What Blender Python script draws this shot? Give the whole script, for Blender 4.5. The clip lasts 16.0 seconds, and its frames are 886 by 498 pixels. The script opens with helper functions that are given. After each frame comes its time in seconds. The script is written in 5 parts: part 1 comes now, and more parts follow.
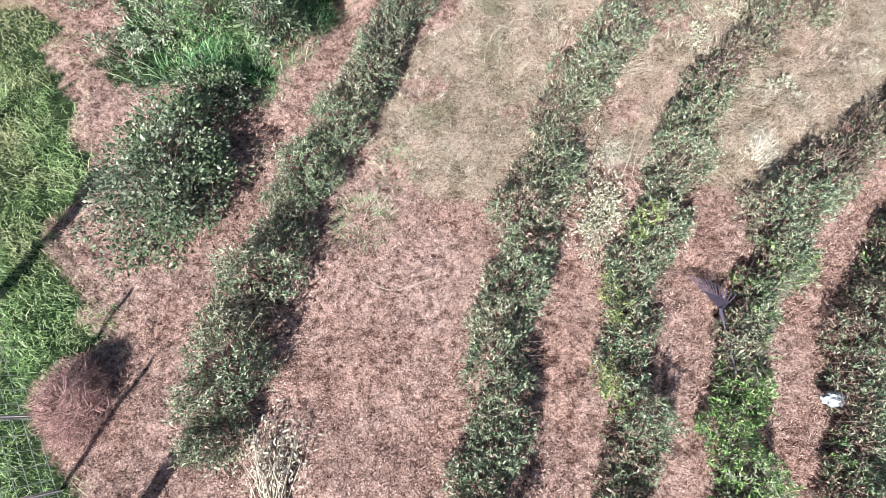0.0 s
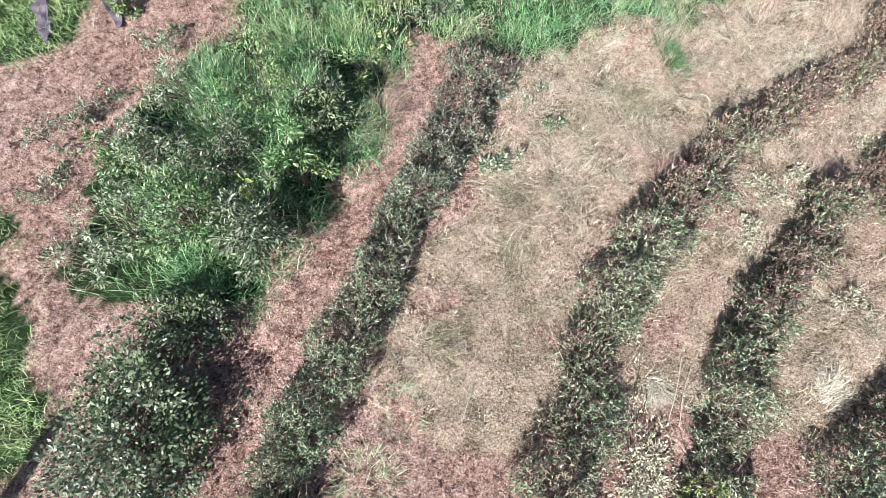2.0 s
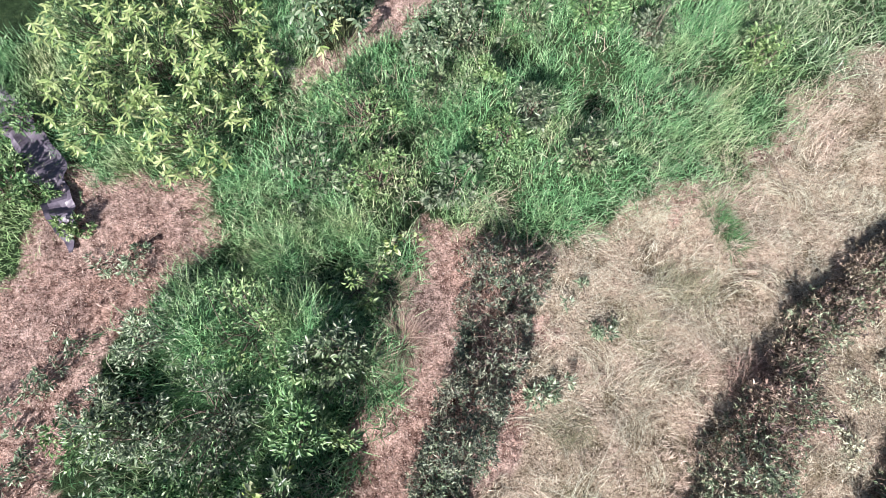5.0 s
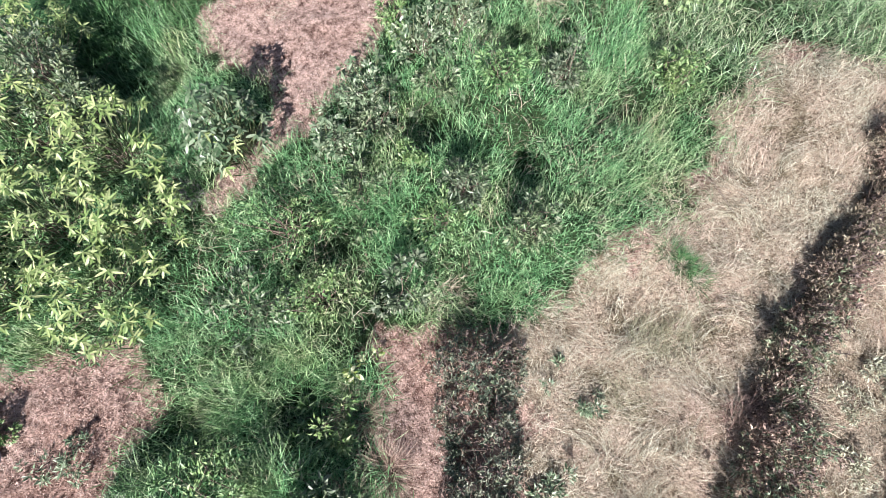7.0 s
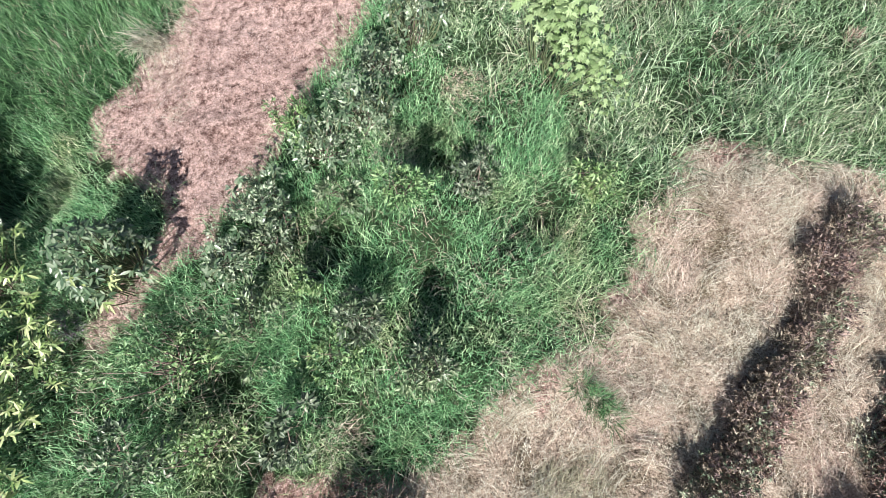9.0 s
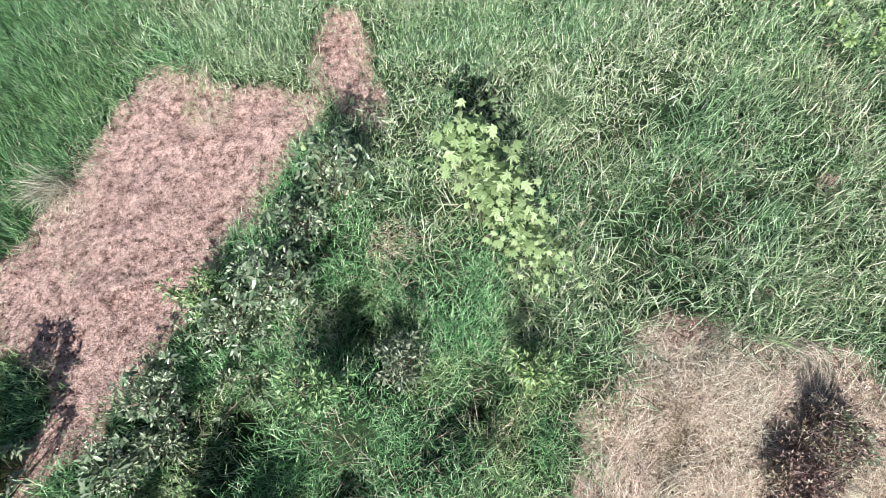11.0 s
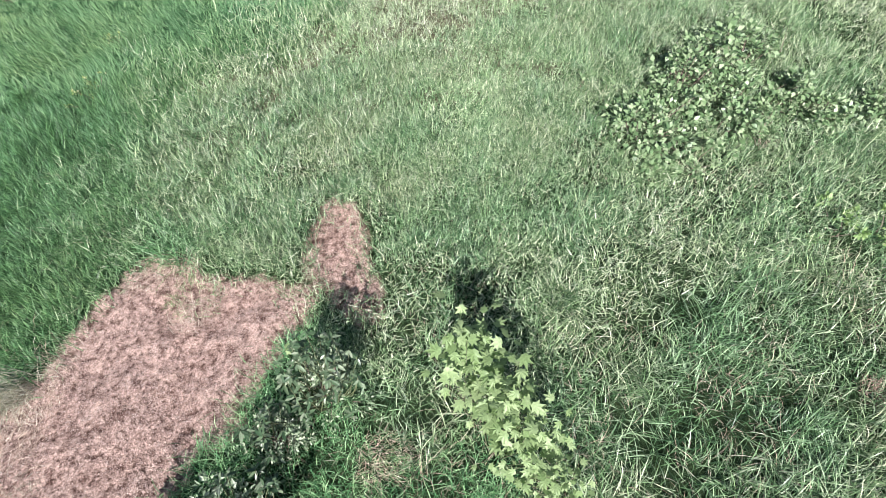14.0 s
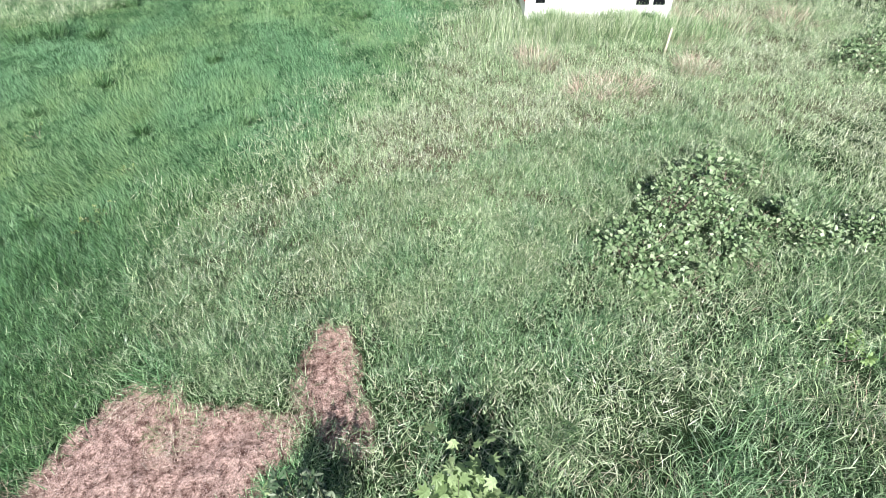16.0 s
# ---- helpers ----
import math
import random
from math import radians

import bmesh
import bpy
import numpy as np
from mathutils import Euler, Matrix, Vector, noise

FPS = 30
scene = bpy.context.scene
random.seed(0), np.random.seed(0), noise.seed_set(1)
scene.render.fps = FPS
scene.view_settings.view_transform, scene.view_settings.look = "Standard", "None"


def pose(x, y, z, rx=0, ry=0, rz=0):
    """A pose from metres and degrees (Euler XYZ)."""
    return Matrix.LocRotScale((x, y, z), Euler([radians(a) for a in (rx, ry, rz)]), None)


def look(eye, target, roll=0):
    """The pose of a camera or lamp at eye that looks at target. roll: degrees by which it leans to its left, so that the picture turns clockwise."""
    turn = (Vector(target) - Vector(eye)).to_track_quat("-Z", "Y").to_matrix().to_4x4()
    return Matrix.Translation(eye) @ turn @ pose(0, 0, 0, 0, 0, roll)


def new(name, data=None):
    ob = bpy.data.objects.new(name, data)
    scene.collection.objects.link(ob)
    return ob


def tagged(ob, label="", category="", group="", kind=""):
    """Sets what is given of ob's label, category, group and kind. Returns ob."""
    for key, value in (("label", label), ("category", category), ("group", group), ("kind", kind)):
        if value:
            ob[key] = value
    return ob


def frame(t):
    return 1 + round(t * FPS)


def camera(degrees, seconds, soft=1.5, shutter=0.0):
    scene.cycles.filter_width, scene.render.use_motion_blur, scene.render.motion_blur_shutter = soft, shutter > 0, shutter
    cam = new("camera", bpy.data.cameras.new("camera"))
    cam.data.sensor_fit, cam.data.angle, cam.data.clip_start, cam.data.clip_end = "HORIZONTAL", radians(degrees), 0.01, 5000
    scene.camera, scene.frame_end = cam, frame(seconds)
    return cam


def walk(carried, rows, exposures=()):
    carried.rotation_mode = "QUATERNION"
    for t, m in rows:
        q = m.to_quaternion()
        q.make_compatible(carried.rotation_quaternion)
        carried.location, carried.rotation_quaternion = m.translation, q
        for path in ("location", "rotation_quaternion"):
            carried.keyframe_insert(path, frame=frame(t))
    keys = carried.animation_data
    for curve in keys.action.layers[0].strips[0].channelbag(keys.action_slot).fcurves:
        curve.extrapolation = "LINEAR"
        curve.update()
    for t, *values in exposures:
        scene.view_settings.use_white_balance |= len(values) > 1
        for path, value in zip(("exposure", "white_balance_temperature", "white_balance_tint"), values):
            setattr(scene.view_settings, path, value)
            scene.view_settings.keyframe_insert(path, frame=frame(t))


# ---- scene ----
cam = camera(79.2, 16.0, 0.5)
METRES, EYE, TILT, LEAN, TURN = 11.0, 6.0, -74.0, 0.0, 0.0
ROWS = [
    (0.0, 0.0, 0.0, 0.0, -0.0, 0.0, 0.0),
    (0.5, -0.0056, 0.0202, 0.0586, 0.02, -0.02, 0.07),
    (1.0, -0.0082, 0.0402, 0.1164, 0.03, -0.03, 0.16),
    (1.5, -0.0088, 0.0589, 0.1721, 0.03, -0.06, 0.27),
    (2.0, -0.0113, 0.0768, 0.2218, 0.09, -0.03, 0.36),
    (2.5, -0.0167, 0.0933, 0.2663, 0.1, -0.07, 0.45),
    (3.0, -0.0235, 0.1094, 0.3047, 0.09, -0.07, 0.58),
    (3.5, -0.0323, 0.1245, 0.3421, 0.08, -0.2, 0.65),
    (4.0, -0.0426, 0.1393, 0.379, 0.1, -0.33, 0.73),
    (6.5, -0.0344, 0.1905, 0.5075, -5.88, -1.31, 19.15),
    (7.0, -0.0116, 0.1953, 0.5256, -6.14, -1.4, 19.98),
    (7.5, 0.0153, 0.1997, 0.5433, -6.31, -1.49, 20.55),
    (8.0, 0.0465, 0.2048, 0.5612, -6.41, -1.5, 20.91),
    (10.5, 0.2113, 0.2565, 0.6822, -6.53, -0.55, 21.54),
    (11.0, 0.236, 0.2694, 0.7119, -6.53, 0.97, 21.65),
    (11.5, 0.2559, 0.2816, 0.7391, -6.55, 2.82, 21.72),
    (12.0, 0.2708, 0.2913, 0.7602, -6.51, 5.44, 21.75),
    (12.5, 0.2729, 0.2972, 0.7659, -6.5, 8.13, 21.77),
    (13.0, 0.2671, 0.3012, 0.7644, -6.47, 10.81, 21.78),
    (13.5, 0.2616, 0.3023, 0.7624, -6.43, 13.83, 21.77),
    (14.0, 0.2616, 0.304, 0.7606, -6.33, 17.0, 21.76),
    (14.5, 0.2659, 0.3052, 0.7607, -6.25, 20.15, 21.76),
    (15.0, 0.2703, 0.3057, 0.7617, -6.2, 23.38, 21.79),
    (15.5, 0.2725, 0.3054, 0.7634, -6.14, 26.58, 21.79),
    (16.0, 0.272, 0.3051, 0.7638, -6.09, 29.8, 21.78),
]
walk(cam, [(t, pose(0, 0, EYE, TILT, LEAN, TURN) @ pose(METRES * x, METRES * y, METRES * z, 90 + pitch, roll, yaw)) for t, x, y, z, yaw, pitch, roll in ROWS],
     [(0.0, 1.17), (4.0, 1.13), (8.0, 1.13), (10.5, 1.12), (12.5, 1.08), (14.0, 1.02), (16.0, 0.98)])

# ---- light: low clear-sky sun ----
SUN_DIR = Vector((0.348, 0.667, -0.659)).normalized()
SUN_ELEVATION = math.asin(-SUN_DIR.z)

world = bpy.data.worlds.new("world")
scene.world = world
world.use_nodes = True
sky = world.node_tree.nodes.new("ShaderNodeTexSky")
sky.sky_type = "NISHITA"
sky.sun_disc = False
sky.sun_elevation = SUN_ELEVATION
sky.sun_rotation = math.atan2(-SUN_DIR.x, -SUN_DIR.y)
world.node_tree.nodes["Background"].inputs["Strength"].default_value = 0.05
world.node_tree.links.new(sky.outputs["Color"], world.node_tree.nodes["Background"].inputs["Color"])
sun_data = bpy.data.lights.new("sun", "SUN")
sun_data.energy, sun_data.angle, sun_data.color = 5.0, radians(0.53), (1.0, 0.98, 0.965)
sun = new("sun", sun_data)
sun.matrix_world = look(-SUN_DIR * 40, (0, 0, 0))

# ---- materials ----
def nodes_of(name):
    mat = bpy.data.materials.new(name)
    mat.use_nodes = True
    nt = mat.node_tree
    return mat, nt, nt.nodes["Principled BSDF"], nt.nodes["Material Output"]


def ramp(nt, fac, colours, stops=None):
    node = nt.nodes.new("ShaderNodeValToRGB")
    n = len(colours)
    stops = stops or [i / max(1, n - 1) for i in range(n)]
    while len(node.color_ramp.elements) < n:
        node.color_ramp.elements.new(0.5)
    for el, c, s in zip(node.color_ramp.elements, colours, stops):
        el.position, el.color = s, (*c, 1)
    nt.links.new(fac, node.inputs["Fac"])
    return node.outputs["Color"]


def noise_node(nt, scale, detail=4, rough=0.6, coord=None):
    node = nt.nodes.new("ShaderNodeTexNoise")
    node.inputs["Scale"].default_value = scale
    node.inputs["Detail"].default_value = detail
    node.inputs["Roughness"].default_value = rough
    if coord is None:
        coord = nt.nodes.new("ShaderNodeNewGeometry").outputs["Position"]
    nt.links.new(coord, node.inputs["Vector"])
    return node.outputs["Fac"]


def mix(nt, fac, a, b, kind="MIX"):
    node = nt.nodes.new("ShaderNodeMix")
    node.data_type, node.blend_type = "RGBA", kind
    for sock, val in ((node.inputs[0], fac), (node.inputs[6], a), (node.inputs[7], b)):
        if isinstance(val, (int, float)):
            sock.default_value = val
        elif isinstance(val, tuple):
            sock.default_value = (*val, 1)
        else:
            nt.links.new(val, sock)
    return node.outputs[2]


def leaf_material(name, colours, patch=None, patch_scale=1.2, rough=0.42, through_light=0.17, single=False, spread=(0.42, 0.62)):
    """Leaf, blade or straw: colours vary from piece to piece, patch tints drift over decimetres."""
    mat, nt, bsdf, out = nodes_of(name)
    if single:
        chance = nt.nodes.new("ShaderNodeObjectInfo").outputs["Random"]
    else:
        chance = nt.nodes.new("ShaderNodeNewGeometry").outputs["Random Per Island"]
    colour = ramp(nt, chance, colours)
    if patch:
        other = ramp(nt, chance, patch)
        where = ramp(nt, noise_node(nt, patch_scale, 3), [(0, 0, 0), (1, 1, 1)], list(spread))
        colour = mix(nt, where, colour, other)
    grain = ramp(nt, noise_node(nt, 55, 2), [(0.78, 0.78, 0.78), (1.1, 1.1, 1.1)], [0.3, 0.7])
    colour = mix(nt, 1.0, colour, grain, "MULTIPLY")
    nt.links.new(colour, bsdf.inputs["Base Color"])
    bsdf.inputs["Roughness"].default_value = rough
    if through_light > 0:
        trans = nt.nodes.new("ShaderNodeBsdfTranslucent")
        nt.links.new(colour, trans.inputs["Color"])
        blend = nt.nodes.new("ShaderNodeMixShader")
        blend.inputs[0].default_value = through_light
        nt.links.new(bsdf.outputs[0], blend.inputs[1])
        nt.links.new(trans.outputs[0], blend.inputs[2])
        nt.links.new(blend.outputs[0], out.inputs["Surface"])
    return mat


def plain_material(name, dark, light, scale=30, rough=0.7, metal=0.0, bump=0.2):
    mat, nt, bsdf, out = nodes_of(name)
    fine = noise_node(nt, scale, 5)
    coarse = noise_node(nt, scale * 0.12, 3)
    colour = mix(nt, coarse, ramp(nt, fine, [dark, light], [0.3, 0.7]), tuple(0.5 * (a + b) for a, b in zip(dark, light)))
    nt.links.new(colour, bsdf.inputs["Base Color"])
    bsdf.inputs["Roughness"].default_value = rough
    bsdf.inputs["Metallic"].default_value = metal
    if bump:
        node = nt.nodes.new("ShaderNodeBump")
        node.inputs["Strength"].default_value = bump
        node.inputs["Distance"].default_value = 0.01
        nt.links.new(fine, node.inputs["Height"])
        nt.links.new(node.outputs[0], bsdf.inputs["Normal"])
    return mat


def ground_material():
    """Red-brown soil, straw litter and shade-dark green turf, mixed by the sheet's own cover weights."""
    mat, nt, bsdf, out = nodes_of("ground_soil")
    cover = nt.nodes.new("ShaderNodeVertexColor")
    cover.layer_name = "cover"
    parts = nt.nodes.new("ShaderNodeSeparateColor")
    nt.links.new(cover.outputs["Color"], parts.inputs[0])
    fine, mid, wide = noise_node(nt, 60, 6, 0.7), noise_node(nt, 11, 5, 0.65), noise_node(nt, 1.1, 4)
    soil = ramp(nt, fine, [(0.15, 0.087, 0.073), (0.42, 0.268, 0.222), (0.66, 0.475, 0.41)], [0.36, 0.5, 0.65])
    dusty = ramp(nt, fine, [(0.2, 0.135, 0.115), (0.53, 0.365, 0.318), (0.75, 0.58, 0.52)], [0.36, 0.5, 0.65])
    patchy = nt.nodes.new("ShaderNodeMath")
    patchy.operation, patchy.use_clamp = "ADD", True
    nt.links.new(ramp(nt, wide, [(0, 0, 0), (1, 1, 1)], [0.4, 0.62]), patchy.inputs[0])
    nt.links.new(cover.outputs["Alpha"], patchy.inputs[1])
    soil = mix(nt, patchy.outputs[0], soil, dusty)
    soil = mix(nt, 1.0, soil, ramp(nt, mid, [(0.3, 0.25, 0.24), (1.1, 1.1, 1.1)], [0.36, 0.58]), "MULTIPLY")
    straw_tone = ramp(nt, noise_node(nt, 3.2, 4), [(0.46, 0.45, 0.38), (1.08, 1.03, 1.0)], [0.36, 0.6])
    straw = ramp(nt, fine, [(0.13, 0.1, 0.078), (0.41, 0.335, 0.268), (0.7, 0.605, 0.5)], [0.36, 0.5, 0.66])
    straw = mix(nt, 1.0, straw, straw_tone, "MULTIPLY")
    # shade of small clods and pits, multiplied into the colour as noise
    pit_shade = ramp(nt, noise_node(nt, 27, 3, 0.6), [(0.5, 0.45, 0.43), (1.1, 1.1, 1.1)], [0.35, 0.5])
    straw, soil = mix(nt, 1.0, straw, pit_shade, "MULTIPLY"), mix(nt, 1.0, soil, pit_shade, "MULTIPLY")
    # near-black green: the shade between blades is put into this colour
    shaded_turf = ramp(nt, mid, [(0.01, 0.02, 0.008), (0.03, 0.055, 0.022), (0.07, 0.09, 0.04)], [0.3, 0.55, 0.8])
    colour = mix(nt, parts.outputs[0], soil, straw)
    colour = mix(nt, parts.outputs[1], colour, shaded_turf)
    field = ramp(nt, mid, [(0.014, 0.045, 0.018), (0.042, 0.108, 0.046), (0.095, 0.19, 0.082)], [0.36, 0.5, 0.66])
    colour = mix(nt, parts.outputs[2], colour, field)
    nt.links.new(colour, bsdf.inputs["Base Color"])
    bsdf.inputs["Roughness"].default_value = 0.95
    bsdf.inputs["Specular IOR Level"].default_value = 0.15
    node = nt.nodes.new("ShaderNodeBump")
    node.inputs["Strength"].default_value = 1.0
    node.inputs["Distance"].default_value = 0.04
    height = nt.nodes.new("ShaderNodeMath")
    height.operation = "ADD"
    nt.links.new(fine, height.inputs[0])
    nt.links.new(mid, height.inputs[1])
    nt.links.new(height.outputs[0], node.inputs["Height"])
    nt.links.new(node.outputs[0], bsdf.inputs["Normal"])
    return mat


GROUND = ground_material()
MULCH = leaf_material("mulch_litter", [(0.181, 0.109, 0.0941), (0.438, 0.293, 0.255), (0.619, 0.451, 0.401), (0.82, 0.696, 0.631)], rough=0.8, through_light=0)
LANE_LITTER = leaf_material("pale_lane_litter", [(0.312, 0.202, 0.182), (0.52, 0.37, 0.336), (0.666, 0.499, 0.456), (0.82, 0.672, 0.624)], rough=0.8, through_light=0)
STRAW = leaf_material("dry_straw", [(0.185, 0.146, 0.112), (0.395, 0.321, 0.241), (0.58, 0.491, 0.382), (0.82, 0.82, 0.681)],
                      [(0.248, 0.164, 0.13), (0.444, 0.315, 0.252), (0.604, 0.454, 0.376), (0.82, 0.69, 0.588)], 0.8, rough=0.6, through_light=0.1)
PALE_STRAW = leaf_material("bleached_straw", [(0.364, 0.338, 0.248), (0.526, 0.491, 0.377), (0.688, 0.655, 0.536)], rough=0.6, through_light=0.1)
WHITE_STRAW = leaf_material("white_straw", [(0.425, 0.391, 0.306), (0.578, 0.544, 0.451), (0.697, 0.671, 0.578)], rough=0.6, through_light=0.1)
VIOLET_DRY = leaf_material("violet_dry_stalk", [(0.25, 0.188, 0.237), (0.45, 0.362, 0.438), (0.7, 0.6, 0.675)], rough=0.7, through_light=0.1)
BRUSH = leaf_material("dry_brush", [(0.126, 0.072, 0.0585), (0.306, 0.189, 0.158), (0.45, 0.306, 0.261), (0.594, 0.45, 0.396)], rough=0.8, through_light=0)
DARK_BRUSH = leaf_material("reddish_brush", [(0.101, 0.045, 0.042), (0.246, 0.13, 0.118), (0.381, 0.22, 0.2), (0.56, 0.37, 0.34)], rough=0.8, through_light=0)
TALL = leaf_material("reed_grass_blade", [(0.0201, 0.0586, 0.0238), (0.0634, 0.148, 0.0598), (0.182, 0.324, 0.149), (0.452, 0.624, 0.396)],
                     [(0.0318, 0.0721, 0.0264), (0.108, 0.188, 0.0796), (0.29, 0.405, 0.21), (0.616, 0.624, 0.466)], 0.7, rough=0.38)
LUSH = leaf_material("lush_grass_blade", [(0.0373, 0.126, 0.0494), (0.0934, 0.248, 0.101), (0.208, 0.428, 0.187), (0.462, 0.66, 0.373)],
                     [(0.0769, 0.142, 0.0549), (0.204, 0.302, 0.121), (0.396, 0.483, 0.242), (0.747, 0.714, 0.506)], 0.9, rough=0.45, spread=(0.5, 0.7))
VERGE_BLADE = leaf_material("verge_blade", [(0.0924, 0.192, 0.0678), (0.204, 0.357, 0.123), (0.37, 0.567, 0.222), (0.641, 0.788, 0.444)],
                            [(0.16, 0.204, 0.0862), (0.333, 0.382, 0.172), (0.53, 0.567, 0.296), (0.764, 0.752, 0.517)], 0.8, rough=0.5, spread=(0.48, 0.66))
DEEP_GRASS = leaf_material("deep_green_blade", [(0.0198, 0.0715, 0.022), (0.0495, 0.143, 0.0462), (0.105, 0.237, 0.088), (0.22, 0.374, 0.165)], rough=0.45)
MEADOW = leaf_material("meadow_blade", [(0.0419, 0.123, 0.0517), (0.0813, 0.204, 0.0887), (0.142, 0.308, 0.142), (0.246, 0.426, 0.216)],
                       [(0.0554, 0.133, 0.0493), (0.118, 0.224, 0.0838), (0.204, 0.339, 0.133), (0.32, 0.456, 0.209)], 0.35, rough=0.5, spread=(0.4, 0.64))
TAN_GRASS = leaf_material("seeding_grass", [(0.0661, 0.129, 0.063), (0.212, 0.298, 0.149), (0.504, 0.584, 0.354), (0.787, 0.82, 0.681)],
                          [(0.0529, 0.129, 0.0589), (0.174, 0.31, 0.13), (0.411, 0.57, 0.301), (0.787, 0.82, 0.603)], 0.5, rough=0.5)
OLD_GRASS = leaf_material("old_grass", [(0.07, 0.07, 0.04), (0.16, 0.15, 0.085), (0.29, 0.27, 0.17), (0.48, 0.44, 0.31)], rough=0.6, through_light=0.1)
HEDGE_LEAF = leaf_material("hedge_leaf", [(0.0854, 0.136, 0.0783), (0.166, 0.231, 0.13), (0.272, 0.341, 0.211), (0.412, 0.457, 0.322)],
                           [(0.13, 0.146, 0.0904), (0.241, 0.256, 0.166), (0.372, 0.381, 0.266), (0.523, 0.523, 0.402)], 1.6, rough=0.45, through_light=0.12)
DARK_LEAF = leaf_material("dark_hedge_leaf", [(0.0415, 0.0648, 0.0467), (0.0881, 0.127, 0.0855), (0.175, 0.22, 0.156), (0.376, 0.408, 0.318)],
                          [(0.0648, 0.0648, 0.0492), (0.149, 0.153, 0.11), (0.285, 0.285, 0.214), (0.467, 0.454, 0.363)], 1.6, rough=0.38, through_light=0.1)
DEAD_LEAF = leaf_material("purplish_dead_leaf", [(0.04, 0.024, 0.025), (0.085, 0.055, 0.053), (0.155, 0.108, 0.1), (0.27, 0.205, 0.185)], rough=0.6, through_light=0.05)
BROWN_LEAF = leaf_material("withered_leaf", [(0.0816, 0.0446, 0.0367), (0.196, 0.115, 0.0931), (0.36, 0.239, 0.2), (0.555, 0.431, 0.368)],
                           [(0.0816, 0.0717, 0.0501), (0.196, 0.175, 0.117), (0.326, 0.303, 0.209), (0.506, 0.461, 0.351)], 1.5, rough=0.6, through_light=0.1)
BRIGHT_LEAF = leaf_material("fresh_leaf", [(0.0743, 0.162, 0.0473), (0.155, 0.284, 0.0837), (0.27, 0.432, 0.149), (0.486, 0.621, 0.297)], rough=0.4)
YELLOW_LEAF = leaf_material("yellow_leaf", [(0.162, 0.246, 0.0621), (0.267, 0.344, 0.0932), (0.381, 0.443, 0.186), (0.523, 0.541, 0.342)], rough=0.45)
SHRUB_LEAF = leaf_material("shrub_leaf", [(0.0351, 0.0597, 0.0337), (0.0811, 0.116, 0.0702), (0.151, 0.19, 0.123), (0.288, 0.32, 0.236)],
                           [(0.0407, 0.0772, 0.0337), (0.0913, 0.147, 0.0646), (0.165, 0.225, 0.112), (0.295, 0.344, 0.211)], 1.2, rough=0.35, through_light=0.15)
LIME_LEAF = leaf_material("lime_leaf", [(0.12, 0.216, 0.0595), (0.208, 0.324, 0.111), (0.32, 0.432, 0.187)], rough=0.45)
HEAP_LEAF = leaf_material("bleached_leaf", [(0.22, 0.22, 0.15), (0.38, 0.385, 0.27), (0.53, 0.53, 0.4), (0.7, 0.69, 0.56)], rough=0.6, through_light=0.1)
SILVER_LEAF = leaf_material("silvery_leaf", [(0.0675, 0.108, 0.0606), (0.162, 0.23, 0.135), (0.297, 0.377, 0.242), (0.567, 0.62, 0.471)], rough=0.35, through_light=0.2)
WEED_LEAF = leaf_material("weed_leaf", [(0.033, 0.0935, 0.033), (0.0792, 0.176, 0.0616), (0.149, 0.275, 0.11), (0.308, 0.44, 0.215)],
                          [(0.055, 0.11, 0.0352), (0.132, 0.215, 0.0704), (0.237, 0.336, 0.132), (0.407, 0.473, 0.264)], 1.3, rough=0.4)
LANCE_LEAF = leaf_material("lance_leaf", [(0.108, 0.176, 0.0544), (0.205, 0.29, 0.099), (0.324, 0.393, 0.158), (0.497, 0.538, 0.277)], rough=0.42, single=True)
OVAL_LEAF = leaf_material("oval_leaf", [(0.04, 0.08, 0.04), (0.08, 0.132, 0.068), (0.136, 0.192, 0.112), (0.272, 0.32, 0.224)], rough=0.28, through_light=0.18, single=True)
LOBED_LEAF = leaf_material("lobed_leaf", [(0.201, 0.298, 0.118), (0.286, 0.389, 0.177), (0.386, 0.489, 0.25)], rough=0.5, through_light=0.35, single=True)
BRAMBLE_LEAF = leaf_material("bramble_leaf", [(0.0684, 0.127, 0.0538), (0.146, 0.235, 0.108), (0.254, 0.352, 0.185), (0.411, 0.489, 0.313)], rough=0.42)
GREEN_STEM = plain_material("green_stem", (0.06, 0.08, 0.035), (0.14, 0.16, 0.08), 60, 0.6)
TWIG = plain_material("twig_bark", (0.08, 0.055, 0.045), (0.27, 0.2, 0.17), 60, 0.85)
PALE_WOOD = plain_material("bare_wood", (0.42, 0.36, 0.28), (0.66, 0.6, 0.5), 40, 0.7)
POST_WOOD = plain_material("weathered_post", (0.13, 0.11, 0.09), (0.3, 0.26, 0.22), 25, 0.85)
STEEL = plain_material("galvanised_steel", (0.36, 0.37, 0.39), (0.55, 0.56, 0.58), 30, 0.5, 0.3, 0.05)
RAKE_PLASTIC = plain_material("violet_grey_plastic", (0.075, 0.06, 0.09), (0.13, 0.105, 0.15), 40, 0.5, 0, 0.05)
RAKE_HANDLE = plain_material("grey_handle", (0.1, 0.085, 0.11), (0.17, 0.15, 0.18), 40, 0.5)
FILM = plain_material("grey_violet_sheet", (0.04, 0.032, 0.05), (0.2, 0.165, 0.215), 14, 0.42, 0, 0.5)
WHITE_BAG = plain_material("white_plastic", (0.24, 0.26, 0.29), (0.4, 0.42, 0.46), 20, 0.3, 0, 0.3)
VAN_PAINT = plain_material("white_car_paint", (0.78, 0.78, 0.78), (0.84, 0.84, 0.84), 3, 0.25, 0, 0)
